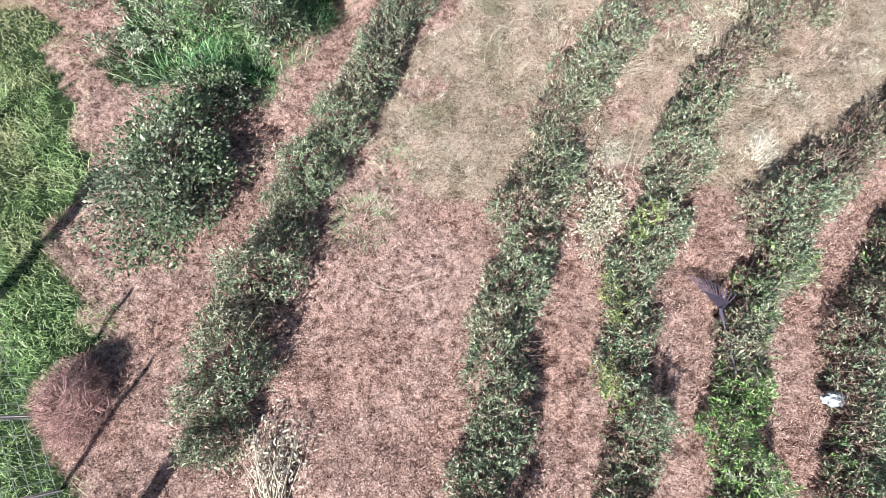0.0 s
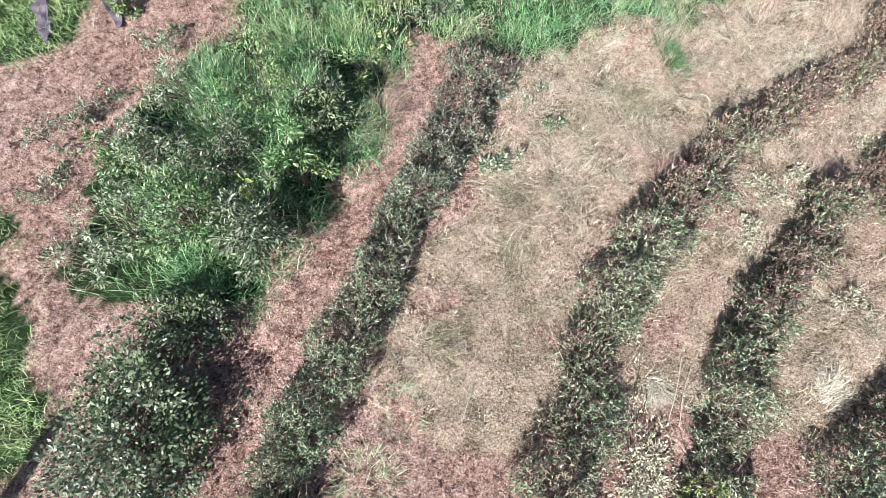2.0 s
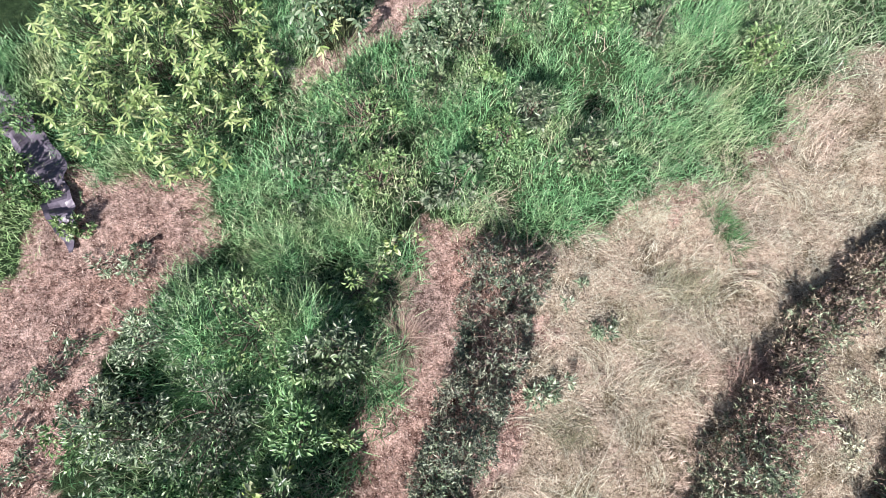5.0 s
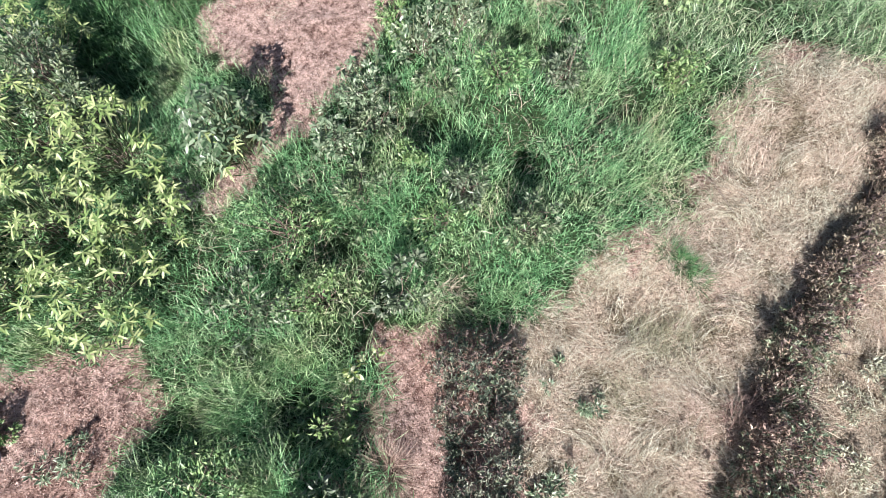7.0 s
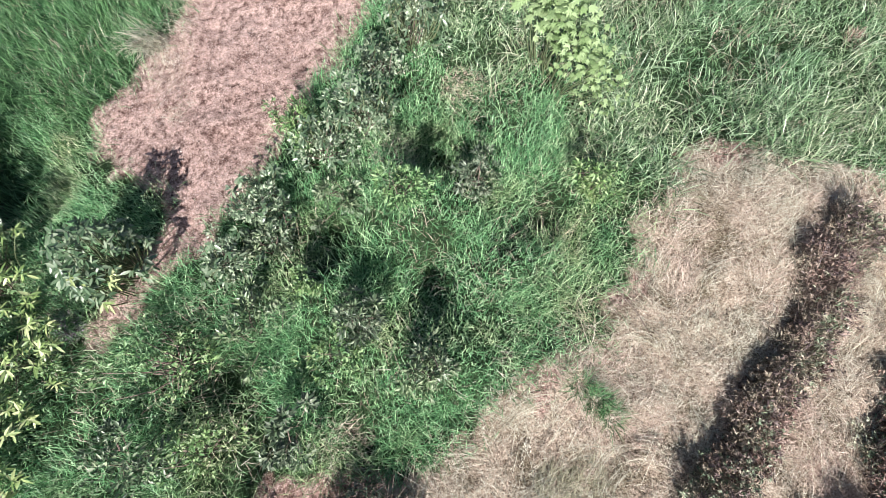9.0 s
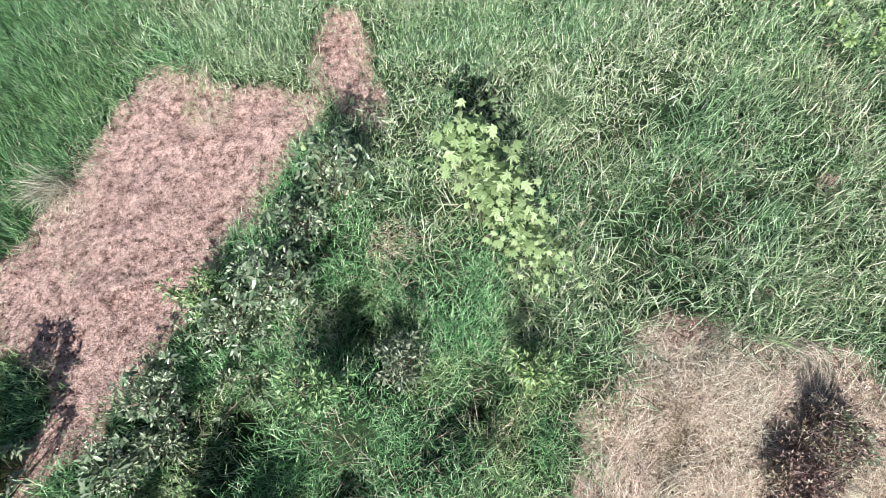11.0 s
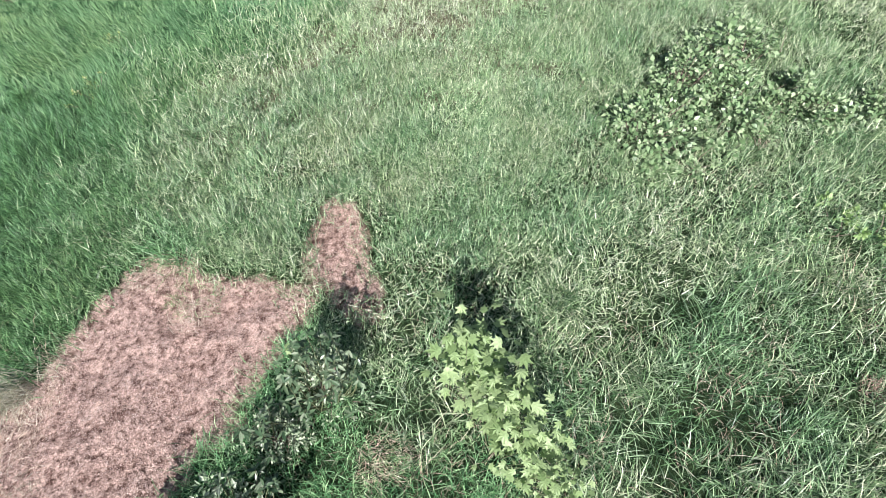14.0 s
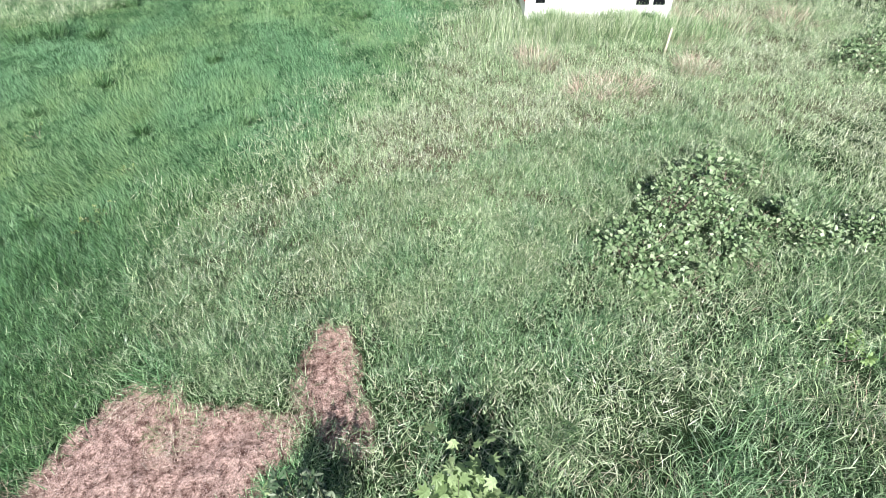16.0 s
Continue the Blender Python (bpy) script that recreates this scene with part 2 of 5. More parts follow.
DARK_GLASS = plain_material("tinted_glass", (0.01, 0.012, 0.016), (0.02, 0.022, 0.028), 5, 0.06, 0, 0)
RUBBER = plain_material("black_rubber", (0.015, 0.015, 0.015), (0.03, 0.03, 0.03), 40, 0.8)
LAMP_RED = plain_material("red_lens", (0.35, 0.01, 0.01), (0.45, 0.02, 0.02), 20, 0.2, 0, 0)

# ---- geometry tools ----
rng = np.random.default_rng(11)


def grain(x, y, size, seed=0):
    """Smooth random field, 0 to 1, with features of about that size in metres."""
    x, y = np.asarray(x, float) / size, np.asarray(y, float) / size
    xi, yi = np.floor(x), np.floor(y)
    fx, fy = x - xi, y - yi
    fx, fy = fx * fx * (3 - 2 * fx), fy * fy * (3 - 2 * fy)

    def h(a, b):
        v = np.sin(a * 127.1 + b * 311.7 + seed * 74.7) * 43758.5453
        return v - np.floor(v)

    return (h(xi, yi) * (1 - fx) + h(xi + 1, yi) * fx) * (1 - fy) + (h(xi, yi + 1) * (1 - fx) + h(xi + 1, yi + 1) * fx) * fy


# mounds and hollows: x, y, height, radius; many added only to shade the ground behind
MOUNDS = [(1.78, 8.85, 0.32, 0.4), (0.45, 8.2, 0.2, 0.35), (2.7, 7.9, 0.15, 0.35), (3.9, 3.25, 0.16, 0.35), (3.45, 2.75, 0.12, 0.25), (4.6, 3.7, 0.14, 0.3), (0.9, 4.4, 0.1, 0.35), (1.6, 6.0, 0.1, 0.3), (5.0, 7.6, 0.28, 1.1), (2.25, 6.95, 0.2, 0.45), (1.55, 9.3, 0.22, 0.35), (-3.5, 0.0, 0.1, 0.3), (1.7, 9.75, 0.2, 0.3), (-4.45, 8.2, -0.1, 0.5), (0.57, 8.54, 0.26, 0.38), (1.27, 7.53, 0.26, 0.38), (2.28, 7.87, 0.26, 0.38), (1.63, 7.19, 0.26, 0.38), (-2.75, 6.16, 0.26, 0.38), (-1.65, 5.95, 0.26, 0.38), (-3.12, 4.53, 0.26, 0.38), (-2.01, 4.41, 0.26, 0.38)]

# open pockets in the grass, mostly added as shade pits: x, y, radius, depth
HOLLOWS = [(-2.25, 10.9, 0.6, 0.3), (-0.57, 8, 0.35, 0.14), (0.5, 6.95, 0.25, 0.10), (0.9, 9.15, 0.38, 0.14), (1.6, 8.15, 0.4, 0.14), (2.95, 8.3, 0.45, 0.14), (2.2, 9.5, 0.38, 0.34), (0.72, 8.72, 0.6, 0.12), (3.15, 11.3, 0.3, 0.11), (4.1, 11.25, 0.34, 0.14), (6.6, 9.3, 0.5, 0.06), (-1.45, 4.75, 0.3, 0.2), (-2.75, 5.3, 0.3, 0.2), (-3.15, 5.65, 0.28, 0.16), (-1.25, 6.4, 0.28, 0.24), (-2.2, 5.9, 0.28, 0.14), (6.1, 10.6, 0.42, 0.06), (7.6, 10.3, 0.45, 0.06), (5.2, 9.2, 0.4, 0.06), (4.9, 11.6, 0.35, 0.05), (6.9, 12.1, 0.4, 0.05)]
# grassed dips between taller growth, added to hold shade
DIPS = [(-2.49, 6.65, 0.4, 0.2), (-1.39, 6.44, 0.3, 0.2)]


def height(x, y):
    x, y = np.asarray(x, float), np.asarray(y, float)
    z = 0.72 - 0.072 * np.clip(y, -8, 12.5)
    z = z + 0.05 * (grain(x, y, 1.3, 3) - 0.5) + 0.04 * (grain(x, y, 0.35, 4) - 0.5) + 0.13 * (grain(x, y, 0.17, 14) - 0.5) * grain(x, y, 0.6, 15)
    drop = np.clip((0.405 * x + 0.914 * y - 18.5) / 4.5, 0, 1) * np.clip((x - 7.0) / 3.0, 0, 1)
    z = z - 0.22 * drop * drop * (3 - 2 * drop)
    for mx, my, mr, md in HOLLOWS + DIPS:
        z = z - md * np.exp(-((x - mx) ** 2 + (y - my) ** 2) / mr ** 2)
    for mx, my, mh, mr in MOUNDS:
        z = z + mh * np.exp(-((x - mx) ** 2 + (y - my) ** 2) / mr ** 2)
    return z


def inside(x, y, poly, ragged=0.2, size=0.5):
    """Which points lie in a polygon with a ragged outline."""
    x = x + ragged * (grain(x, y, size, 21) - 0.5) * 2 + 0.4 * ragged * (grain(x, y, size * 0.25, 23) - 0.5) * 2
    y = y + ragged * (grain(x, y, size, 22) - 0.5) * 2 + 0.4 * ragged * (grain(x, y, size * 0.25, 24) - 0.5) * 2
    hit = np.zeros(np.shape(x), bool)
    for (x0, y0), (x1, y1) in zip(poly, poly[1:] + poly[:1]):
        if y0 != y1:
            hit ^= ((y0 > y) != (y1 > y)) & (x < (x1 - x0) * (y - y0) / (y1 - y0) + x0)
    return hit


def mesh_of(name, verts, tris, material):
    verts, tris = np.asarray(verts, np.float32), np.asarray(tris, np.int32)
    me = bpy.data.meshes.new(name)
    me.vertices.add(len(verts))
    me.vertices.foreach_set("co", verts.ravel())
    me.loops.add(tris.size)
    me.loops.foreach_set("vertex_index", tris.ravel())
    me.polygons.add(len(tris))
    me.polygons.foreach_set("loop_start", np.arange(0, tris.size, 3, dtype=np.int32))
    me.polygons.foreach_set("loop_total", np.full(len(tris), 3, np.int32))
    me.update(calc_edges=True)
    me.materials.append(material)
    return me


def join(pieces):
    verts, tris, n = [], [], 0
    for v, f in pieces:
        verts.append(v), tris.append(f + n)
        n += len(v)
    return np.concatenate(verts), np.concatenate(tris)


def unit(v):
    return v / np.maximum(1e-9, np.linalg.norm(v, axis=-1, keepdims=True))


def strips(points, side, width):
    """Ribbons along points (n, k, 3), each ending in a tip; side (n, 3), width (n, k-1)."""
    n, k, _ = points.shape
    off = side[:, None, :] * width[:, :, None] * 0.5
    v = np.concatenate([points[:, :-1] - off, points[:, :-1] + off, points[:, -1:]], 1)
    f = []
    for i in range(k - 2):
        f += [(i, k - 1 + i, k + i), (i, k + i, i + 1)]
    f.append((k - 2, 2 * k - 3, 2 * k - 2))
    f = np.array(f)[None] + (np.arange(n) * (2 * k - 1))[:, None, None]
    return v.reshape(-1, 3), f.reshape(-1, 3)


def blades(base, heading, length, width, lean, curl, segs=3):
    """Arching grass blades; lean is the start angle from upright, curl the further bend (radians)."""
    n = len(base)
    s = np.linspace(0, 1, segs + 1)
    pts = np.zeros((n, segs + 1, 3))
    pts[:, 0] = base
    for i in range(segs):
        a = lean + curl * (s[i] + s[i + 1]) * 0.5
        step = np.stack([np.sin(a) * np.cos(heading), np.sin(a) * np.sin(heading), np.cos(a)], 1)
        pts[:, i + 1] = pts[:, i] + step * (length / segs)[:, None]
    turn = heading + np.pi / 2 + rng.normal(0, 0.5, n)
    side = np.stack([np.cos(turn), np.sin(turn), rng.normal(0, 0.25, n)], 1)
    w = width[:, None] * np.array([0.75, 1.0, 0.75, 0.55, 0.4])[:segs][None]
    return strips(pts, unit(side), w)


def leaves(base, axis, up, length, width, sag=0.15, round_leaf=False):
    """Leaves folded along the midrib; round_leaf gives a fuller outline."""
    n = len(base)
    axis = unit(axis)
    side = unit(np.cross(axis, up))
    nor = np.cross(side, axis)
    L, W = length[:, None], width[:, None]

    def at(a, b, c):
        return base + axis * L * a + side * W * b + nor * L * c

    if round_leaf == "sliver":
        v = np.stack([at(0, 0, 0), at(.45, -.5, .08), at(1, 0, -sag), at(.45, .5, .08)], 1)
        f = np.array([(0, 2, 1), (0, 3, 2)])
    elif round_leaf:
        v = np.stack([at(0, 0, 0), at(.28, -.42, .05), at(.66, -.38, .02), at(1, 0, -sag), at(.66, .38, .02), at(.28, .42, .05), at(.3, 0, 0), at(.65, 0, -.04)], 1)
        f = np.array([(0, 6, 1), (1, 6, 7), (1, 7, 2), (2, 7, 3), (0, 5, 6), (5, 7, 6), (5, 4, 7), (4, 3, 7)])
    else:
        v = np.stack([at(0, 0, 0), at(.45, -.5, .06), at(.45, .5, .06), at(.5, 0, 0), at(1, 0, -sag)], 1)
        f = np.array([(0, 3, 1), (1, 3, 4), (0, 2, 3), (2, 4, 3)])
    k = v.shape[1]
    f = f[None] + (np.arange(n) * k)[:, None, None]
    return v.reshape(-1, 3), f.reshape(-1, 3)


def twigs(a, b, r0, r1, bow=0.1):
    """Three-sided tapering twigs from points a to points b, slightly bowed."""
    n = len(a)
    d = unit(b - a)
    ref = unit(np.cross(d, np.array([0.31, 0.87, 0.38])))
    ref2 = np.cross(d, ref)
    span = np.linalg.norm(b - a, axis=1)[:, None]
    mid = (a + b) / 2 + (ref * rng.normal(0, 1, (n, 1)) + ref2 * rng.normal(0, 1, (n, 1))) * span * bow
    rings = []
    for p, r in ((a, r0), (mid, (r0 + r1) / 2), (b, r1)):
        for j in range(3):
            t = j * 2.0944
            rings.append(p + (ref * math.cos(t) + ref2 * math.sin(t)) * r)
    v = np.stack(rings, 1)
    f = []
    for lv in (0, 3):
        for j in range(3):
            q = (j + 1) % 3
            f += [(lv + j, lv + q, lv + 3 + q), (lv + j, lv + 3 + q, lv + 3 + j)]
    f.append((6, 7, 8))
    f = np.array(f)[None] + (np.arange(n) * 9)[:, None, None]
    return v.reshape(-1, 3), f.reshape(-1, 3)


def scatter(box, per_m2):
    x0, x1, y0, y1 = box
    n = int((x1 - x0) * (y1 - y0) * per_m2)
    return rng.uniform(x0, x1, n), rng.uniform(y0, y1, n)


def on_ground(x, y, lift=0.0):
    return np.stack([x, y, height(x, y) + lift], 1)


def thing(name, label, category, group="", at=(0, 0, 0)):
    ob = new(name)
    ob.empty_display_size = 0.1
    ob.location = at
    return tagged(ob, label, category, group)


def part(name, data, parent, label=""):
    """Links a mesh as one part; its vertices are in world metres."""
    ob = new(name, data)
    ob.parent = parent
    ob.matrix_parent_inverse = Matrix.Translation(parent.matrix_basis.translation).inverted()
    if label:
        ob["label"] = label
    if name == "branchwork":
        ob["kind"] = "stuff"
    return ob


def bm_part(name, bm, material, parent, label=""):
    me = bpy.data.meshes.new(name)
    bmesh.ops.recalc_face_normals(bm, faces=bm.faces)
    bm.to_mesh(me)
    bm.free()
    me.materials.append(material)
    return part(name, me, parent, label)


def stuff(name, pieces, material, label, category):
    v, f = join(pieces)
    return tagged(new(name, mesh_of(name, v, f, material)), label, category, kind="stuff")


# ---- the plan: patches of the hillside, x and y in metres ----
GREEN = [(-2.6, 7.0), (-1.5, 6.85), (-0.5, 6.9), (0.15, 6.8), (1.0, 6.6), (1.55, 6.86), (2.05, 7.1), (2.5, 7.0), (2.9, 6.95), (3.3, 7.5), (3.8, 7.85),
         (4.35, 8.2), (4.75, 8.5), (5.15, 8.48), (5.4, 8.0), (6.0, 7.7), (6.6, 7.1), (8, 6), (12, 4.5), (18, 3.5), (60, 3), (60, 80), (-60, 80), (-60, 8.5), (-4.6, 8.4), (-3.9, 7.9), (-3.0, 7.85), (-2.55, 7.65)]
LANE = [(-1.95, 8.88), (-1.74, 9.08), (-1.3, 9.4), (-0.98, 9.8), (-0.82, 10.2), (-1.22, 10.74), (-1.45, 11.28), (-1.0, 11.6), (-0.68, 11.85), (-0.1, 12.75), (0.2, 13.0), (0.85, 13.5), (1.4, 13.35),
        (1.46, 12.85), (2.63, 12.36), (2.62, 12.0), (1.95, 11.34), (0.75, 10.6), (0.17, 10.0), (-0.85, 9.25), (-1.3, 8.95), (-1.65, 8.68)]
FOOTPATH = [(2.6, 12.7), (2.95, 13.3), (3.3, 13.6), (3.55, 13.35), (3.45, 12.6), (3.25, 11.7), (2.95, 11.6), (2.75, 12.1)]
STRAW_BED = [(-0.75, 2.8), (-0.3, 4.0), (0.45, 5.3), (0.55, 6.5), (1.0, 6.75), (1.55, 6.9), (2.1, 7.25), (2.85, 7.2), (3.3, 7.75), (4.5, 8.25), (6, 7.7), (7.5, 6.2),
             (7.5, 3.0), (5.2, 2.6), (3.6, 2.2), (2.4, 2.4), (1.9, 2.6), (0.5, 2.1), (-0.2, 2.0)]
THICKET = [(-4.1, 3.75), (-3.3, 3.6), (-2.8, 3.45), (-2.2, 3.55), (-1.55, 4.6), (-1.15, 5.3), (-0.88, 5.9), (-0.68, 6.75), (-1.5, 7.1), (-2.6, 7.0), (-3.3, 6.3), (-3.9, 5.5), (-4.0, 4.7)]
VERGE = [(-9, 8.0), (-5.9, 5.2), (-5.1, 4.7), (-4.25, 3.3), (-3.95, 2.2), (-4.2, 1.8), (-3.8, 1.2), (-3.35, 0.75), (-3.75, 0.4), (-3.75, -0.2), (-3.35, -1.0), (-2.8, -2.0), (-9, -3)]
WEST_TURF = [(-9, 7.0), (-5.3, 6.6), (-4.6, 7.0), (-4.5, 7.6), (-5.0, 8.6), (-9, 9.5)]

# pink bare spots in the straw: x, y, radius
BARE_SPOTS = [(2.10, 6.91, 0.24), (3.38, 7.42, 0.20), (0.54, 5.69, 0.20), (0.07, 4.76, 0.25), (2.69, 4.61, 0.30), (-0.21, 3.56, 0.22), (2.07, 3.24, 0.25), (0.90, 3.16, 0.20)]


def cover_at(x, y):
    """Straw and turf weights of the ground."""
    bare = inside(x, y, LANE) | inside(x, y, FOOTPATH, 0.1)
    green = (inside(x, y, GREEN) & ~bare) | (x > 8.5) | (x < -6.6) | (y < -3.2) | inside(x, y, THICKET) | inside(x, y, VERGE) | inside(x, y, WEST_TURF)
    straw = inside(x, y, STRAW_BED, 0.3) & ~green
    for mx, my, mr in BARE_SPOTS:
        straw &= (x - mx) ** 2 + (y - my) ** 2 > (mr * (0.4 + 1.2 * grain(x, y, 0.15, 71))) ** 2
    return straw, green, bare


def meadow_side(x, y):
    """Above 0 on the short-grass meadow, below 0 in the reedy grass."""
    edge = np.interp(y, [9, 11, 12.5, 13.5, 15.4, 16.4, 17, 18.5, 20.4, 22.7, 30], [-9, -2.2, -0.3, 0.5, 1.1, 2.3, 3.7, 5.1, 7.4, 9.4, 16])
    return edge - x + (1.6 + 0.12 * np.clip(y - 14, 0, 12)) * (grain(x, y, 1.1, 31) - 0.5) + 0.8 * (grain(x, y, 0.35, 32) - 0.5)


def build_ground():
    fx = np.concatenate([[-3000, -600, -120, -40, -15], np.arange(-9, -6, 0.1), np.arange(-6, 7, 0.085), np.arange(7, 22.01, 0.16), [26, 32, 40, 80, 200, 800, 3000]])
    fy = np.concatenate([[-3000, -600, -120, -40, -12], np.arange(-4, -1.5, 0.1), np.arange(-1.5, 13.9, 0.085), np.arange(13.9, 26.01, 0.2), [28, 30, 33, 37, 45, 80, 200, 800, 3000]])
    X, Y = np.meshgrid(fx, fy)
    x, y = X.ravel(), Y.ravel()
    v = np.stack([x, y, height(x, y)], 1)
    nx, ny = len(fx), len(fy)
    i = (np.arange(ny - 1)[:, None] * nx + np.arange(nx - 1)[None]).ravel()
    f = np.concatenate([np.stack([i, i + 1, i + nx + 1], 1), np.stack([i, i + nx + 1, i + nx], 1)])
    me = mesh_of("ground", v, f, GROUND)
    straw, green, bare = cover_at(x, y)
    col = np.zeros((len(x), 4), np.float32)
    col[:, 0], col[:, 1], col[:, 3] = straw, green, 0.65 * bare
    col[:, 2] = (green & (y > 11)) * np.clip(0.2 + meadow_side(x, y) / 2.5, 0, 1)
    dry = green & (y > 14.5) & (y < 24) & (x < 18.5) & (meadow_side(x, y) < 0)
    col[dry, 0], col[dry, 1] = 0.7, 0.6
    layer = me.color_attributes.new("cover", "FLOAT_COLOR", "POINT")
    layer.data.foreach_set("color", col.ravel())
    me.polygons.foreach_set("use_smooth", np.ones(len(f), bool))
    return tagged(new("ground", me), "sloping red-brown soil under straw litter and green turf darkened like shade", "ground", kind="structure")


build_ground()


# ---- ground litter ----
def build_litter():
    x, y = scatter((-6.5, 6.5, -2.0, 9.0), 5600)
    x2, y2 = scatter((-2.0, 4.0, 8.6, 13.7), 5600)
    x, y = np.concatenate([x, x2]), np.concatenate([y, y2])
    straw, green, bare = cover_at(x, y)
    keep = (~green & ~straw) | bare
    keep &= rng.random(len(x)) < -0.55 + 1.0 * grain(x, y, 0.17, 5) + 0.75 * grain(x, y, 0.9, 55) + 0.6 * grain(x, y, 0.08, 56)
    x, y = x[keep], y[keep]
    n = len(x)
    heading = grain(x, y, 0.25, 6) * 9 + rng.normal(0, 1.5, n)
    lift = 0.004 + 0.09 * np.clip(grain(x, y, 0.08, 56) - 0.35, 0, 1) * rng.random(n) * (0.3 + 1.2 * grain(x, y, 0.6, 57))
    v = blades(on_ground(x, y, lift), heading, rng.uniform(0.01, 0.03, n), rng.uniform(0.0035, 0.009, n), rng.uniform(0.2, 1.5, n), rng.normal(0.2, 0.4, n), 1)
    lane = inside(x, y, LANE)
    pale = np.repeat(lane & (rng.random(n) < 0.55), 3)
    x, y = scatter((-5.6, 5.0, -1.6, 8.6), 1500)
    straw, green, bare = cover_at(x, y)
    dense = np.where(x < -1.9, 0.48, 0.6)
    keep = (~green & ~straw) & (grain(x, y, 0.13, 61) * 0.6 + grain(x, y, 0.5, 62) * 0.4 > dense)
    x, y = x[keep], y[keep]
    n = len(x)
    w = blades(on_ground(x, y), rng.uniform(0, 6.283, n), rng.uniform(0.03, 0.085, n), rng.uniform(0.004, 0.009, n), rng.uniform(0.0, 0.9, n), rng.uniform(0.1, 1.2, n), 2)
    stuff("withered_sprouts", [w], BRUSH, "short withered reddish sprouts in clumps on the soil", "dead growth")
    verts, tris = v
    for name, pick, mat, label in (("soil_litter", ~pale, MULCH, "dry reddish-brown clippings and crumbs on bare soil"), ("lane_litter", pale, LANE_LITTER, "pale pinkish dry clippings strewn over the bare lane")):
        stuff(name, [(verts[pick], np.arange(pick.sum()).reshape(-1, 3))], mat, label, "litter")


def build_straw():
    x, y = scatter((-1.2, 7.3, 1.8, 8.4), 9000)
    straw, green, bare = cover_at(x + rng.normal(0, 0.12, len(x)), y + rng.normal(0, 0.12, len(x)))
    keep = straw & (rng.random(len(x)) < -0.3 + 0.95 * grain(x, y, 0.45, 8) + 0.65 * grain(x, y, 0.14, 58))
    x, y = x[keep], y[keep]
    n = len(x)
    heading = grain(x, y, 0.9, 9) * 9 + grain(x, y, 0.3, 10) * 4 + rng.normal(0, 0.7, n)
    lift = 0.06 * grain(x, y, 0.3, 12) * rng.random(n)
    long = rng.random(n) < 0.06 + 0.15 * np.clip((y - 3.6) / 1.5, 0, 1)
    size = np.where(long, rng.uniform(0.06, 0.2, n), rng.uniform(0.015, 0.06, n)) * (0.45 + 0.9 * grain(x, y, 0.7, 13))
    heading = heading + rng.normal(0, np.where(long, 0.6, 1.6), n)
    lean, curl = rng.uniform(0.9, 1.62, n), rng.uniform(-0.1, 0.6, n)
    base = on_ground(x, y, lift)
    pieces = [blades(base[k], heading[k], size[k], rng.uniform(*w, k.sum()), lean[k], curl[k], seg) for k, w, seg in ((long, (0.0015, 0.003), 2), (~long, (0.0025, 0.006), 1))]
    stuff("dry_straw", pieces, STRAW, "matted pale dry grass lying in swirls on the slope", "straw")
    top = rng.random(n) < np.clip((y - 4.6) / 2.5, 0, 1) * 0.4
    v = blades(base[top] + np.array([0, 0, 0.015]), heading[top] + 0.4, size[top] * 0.8, rng.uniform(0.002, 0.0045, top.sum()), lean[top] - 0.1, curl[top], 2)
    stuff("bleached_straw", [v], PALE_STRAW, "bleached pale straw on the upper slope", "straw")

    x, y = scatter((-1.0, 7.2, 2.0, 8.2), 50)
    keep = inside(x, y, STRAW_BED, 0.3) & (rng.random(len(x)) < np.clip((y - 3.4) / 1.6, 0.15, 1))
    x, y = x[keep], y[keep]
    n = len(x)
    v = blades(on_ground(x, y, 0.03), grain(x, y, 0.9, 9) * 9 + rng.normal(0, 0.5, n), rng.uniform(0.2, 0.5, n), rng.uniform(0.003, 0.005, n), rng.uniform(1.2, 1.5, n), rng.uniform(0.0, 0.35, n), 4)
    stuff("straw_stalks", [v], PALE_STRAW, "long bleached stalks strewn over the matted straw", "straw")


def straw_swirls():
    """Wind-laid wisps: strands that spring from one foot and lie over in a curve."""
    cx, cy = scatter((-0.8, 7.0, 2.2, 8.0), 2.5)
    ok = inside(cx, cy, STRAW_BED, 0.2) & (rng.random(len(cx)) < np.clip((cy - 3.4) / 1.6, 0.12, 1))
    cx, cy = cx[ok], cy[ok]
    per = 46
    turn = grain(cx, cy, 1.2, 66) * 9
    x = np.repeat(cx, per) + rng.normal(0, 0.09, len(cx) * per)
    y = np.repeat(cy, per) + rng.normal(0, 0.09, len(cx) * per)
    n = len(x)
    size = rng.uniform(0.1, 0.34, n) * np.repeat(rng.uniform(0.5, 1.1, len(cx)), per)
    rows = blades(on_ground(x, y, 0.005), np.repeat(turn, per) + rng.normal(0, 0.38, n), size, rng.uniform(0.002, 0.0045, n), rng.uniform(0.35, 1.2, n), rng.uniform(0.3, 1.1, n), 4)
    stuff("straw_wisps", [rows], STRAW, "long dry wisps laid over in curves on the straw", "straw")


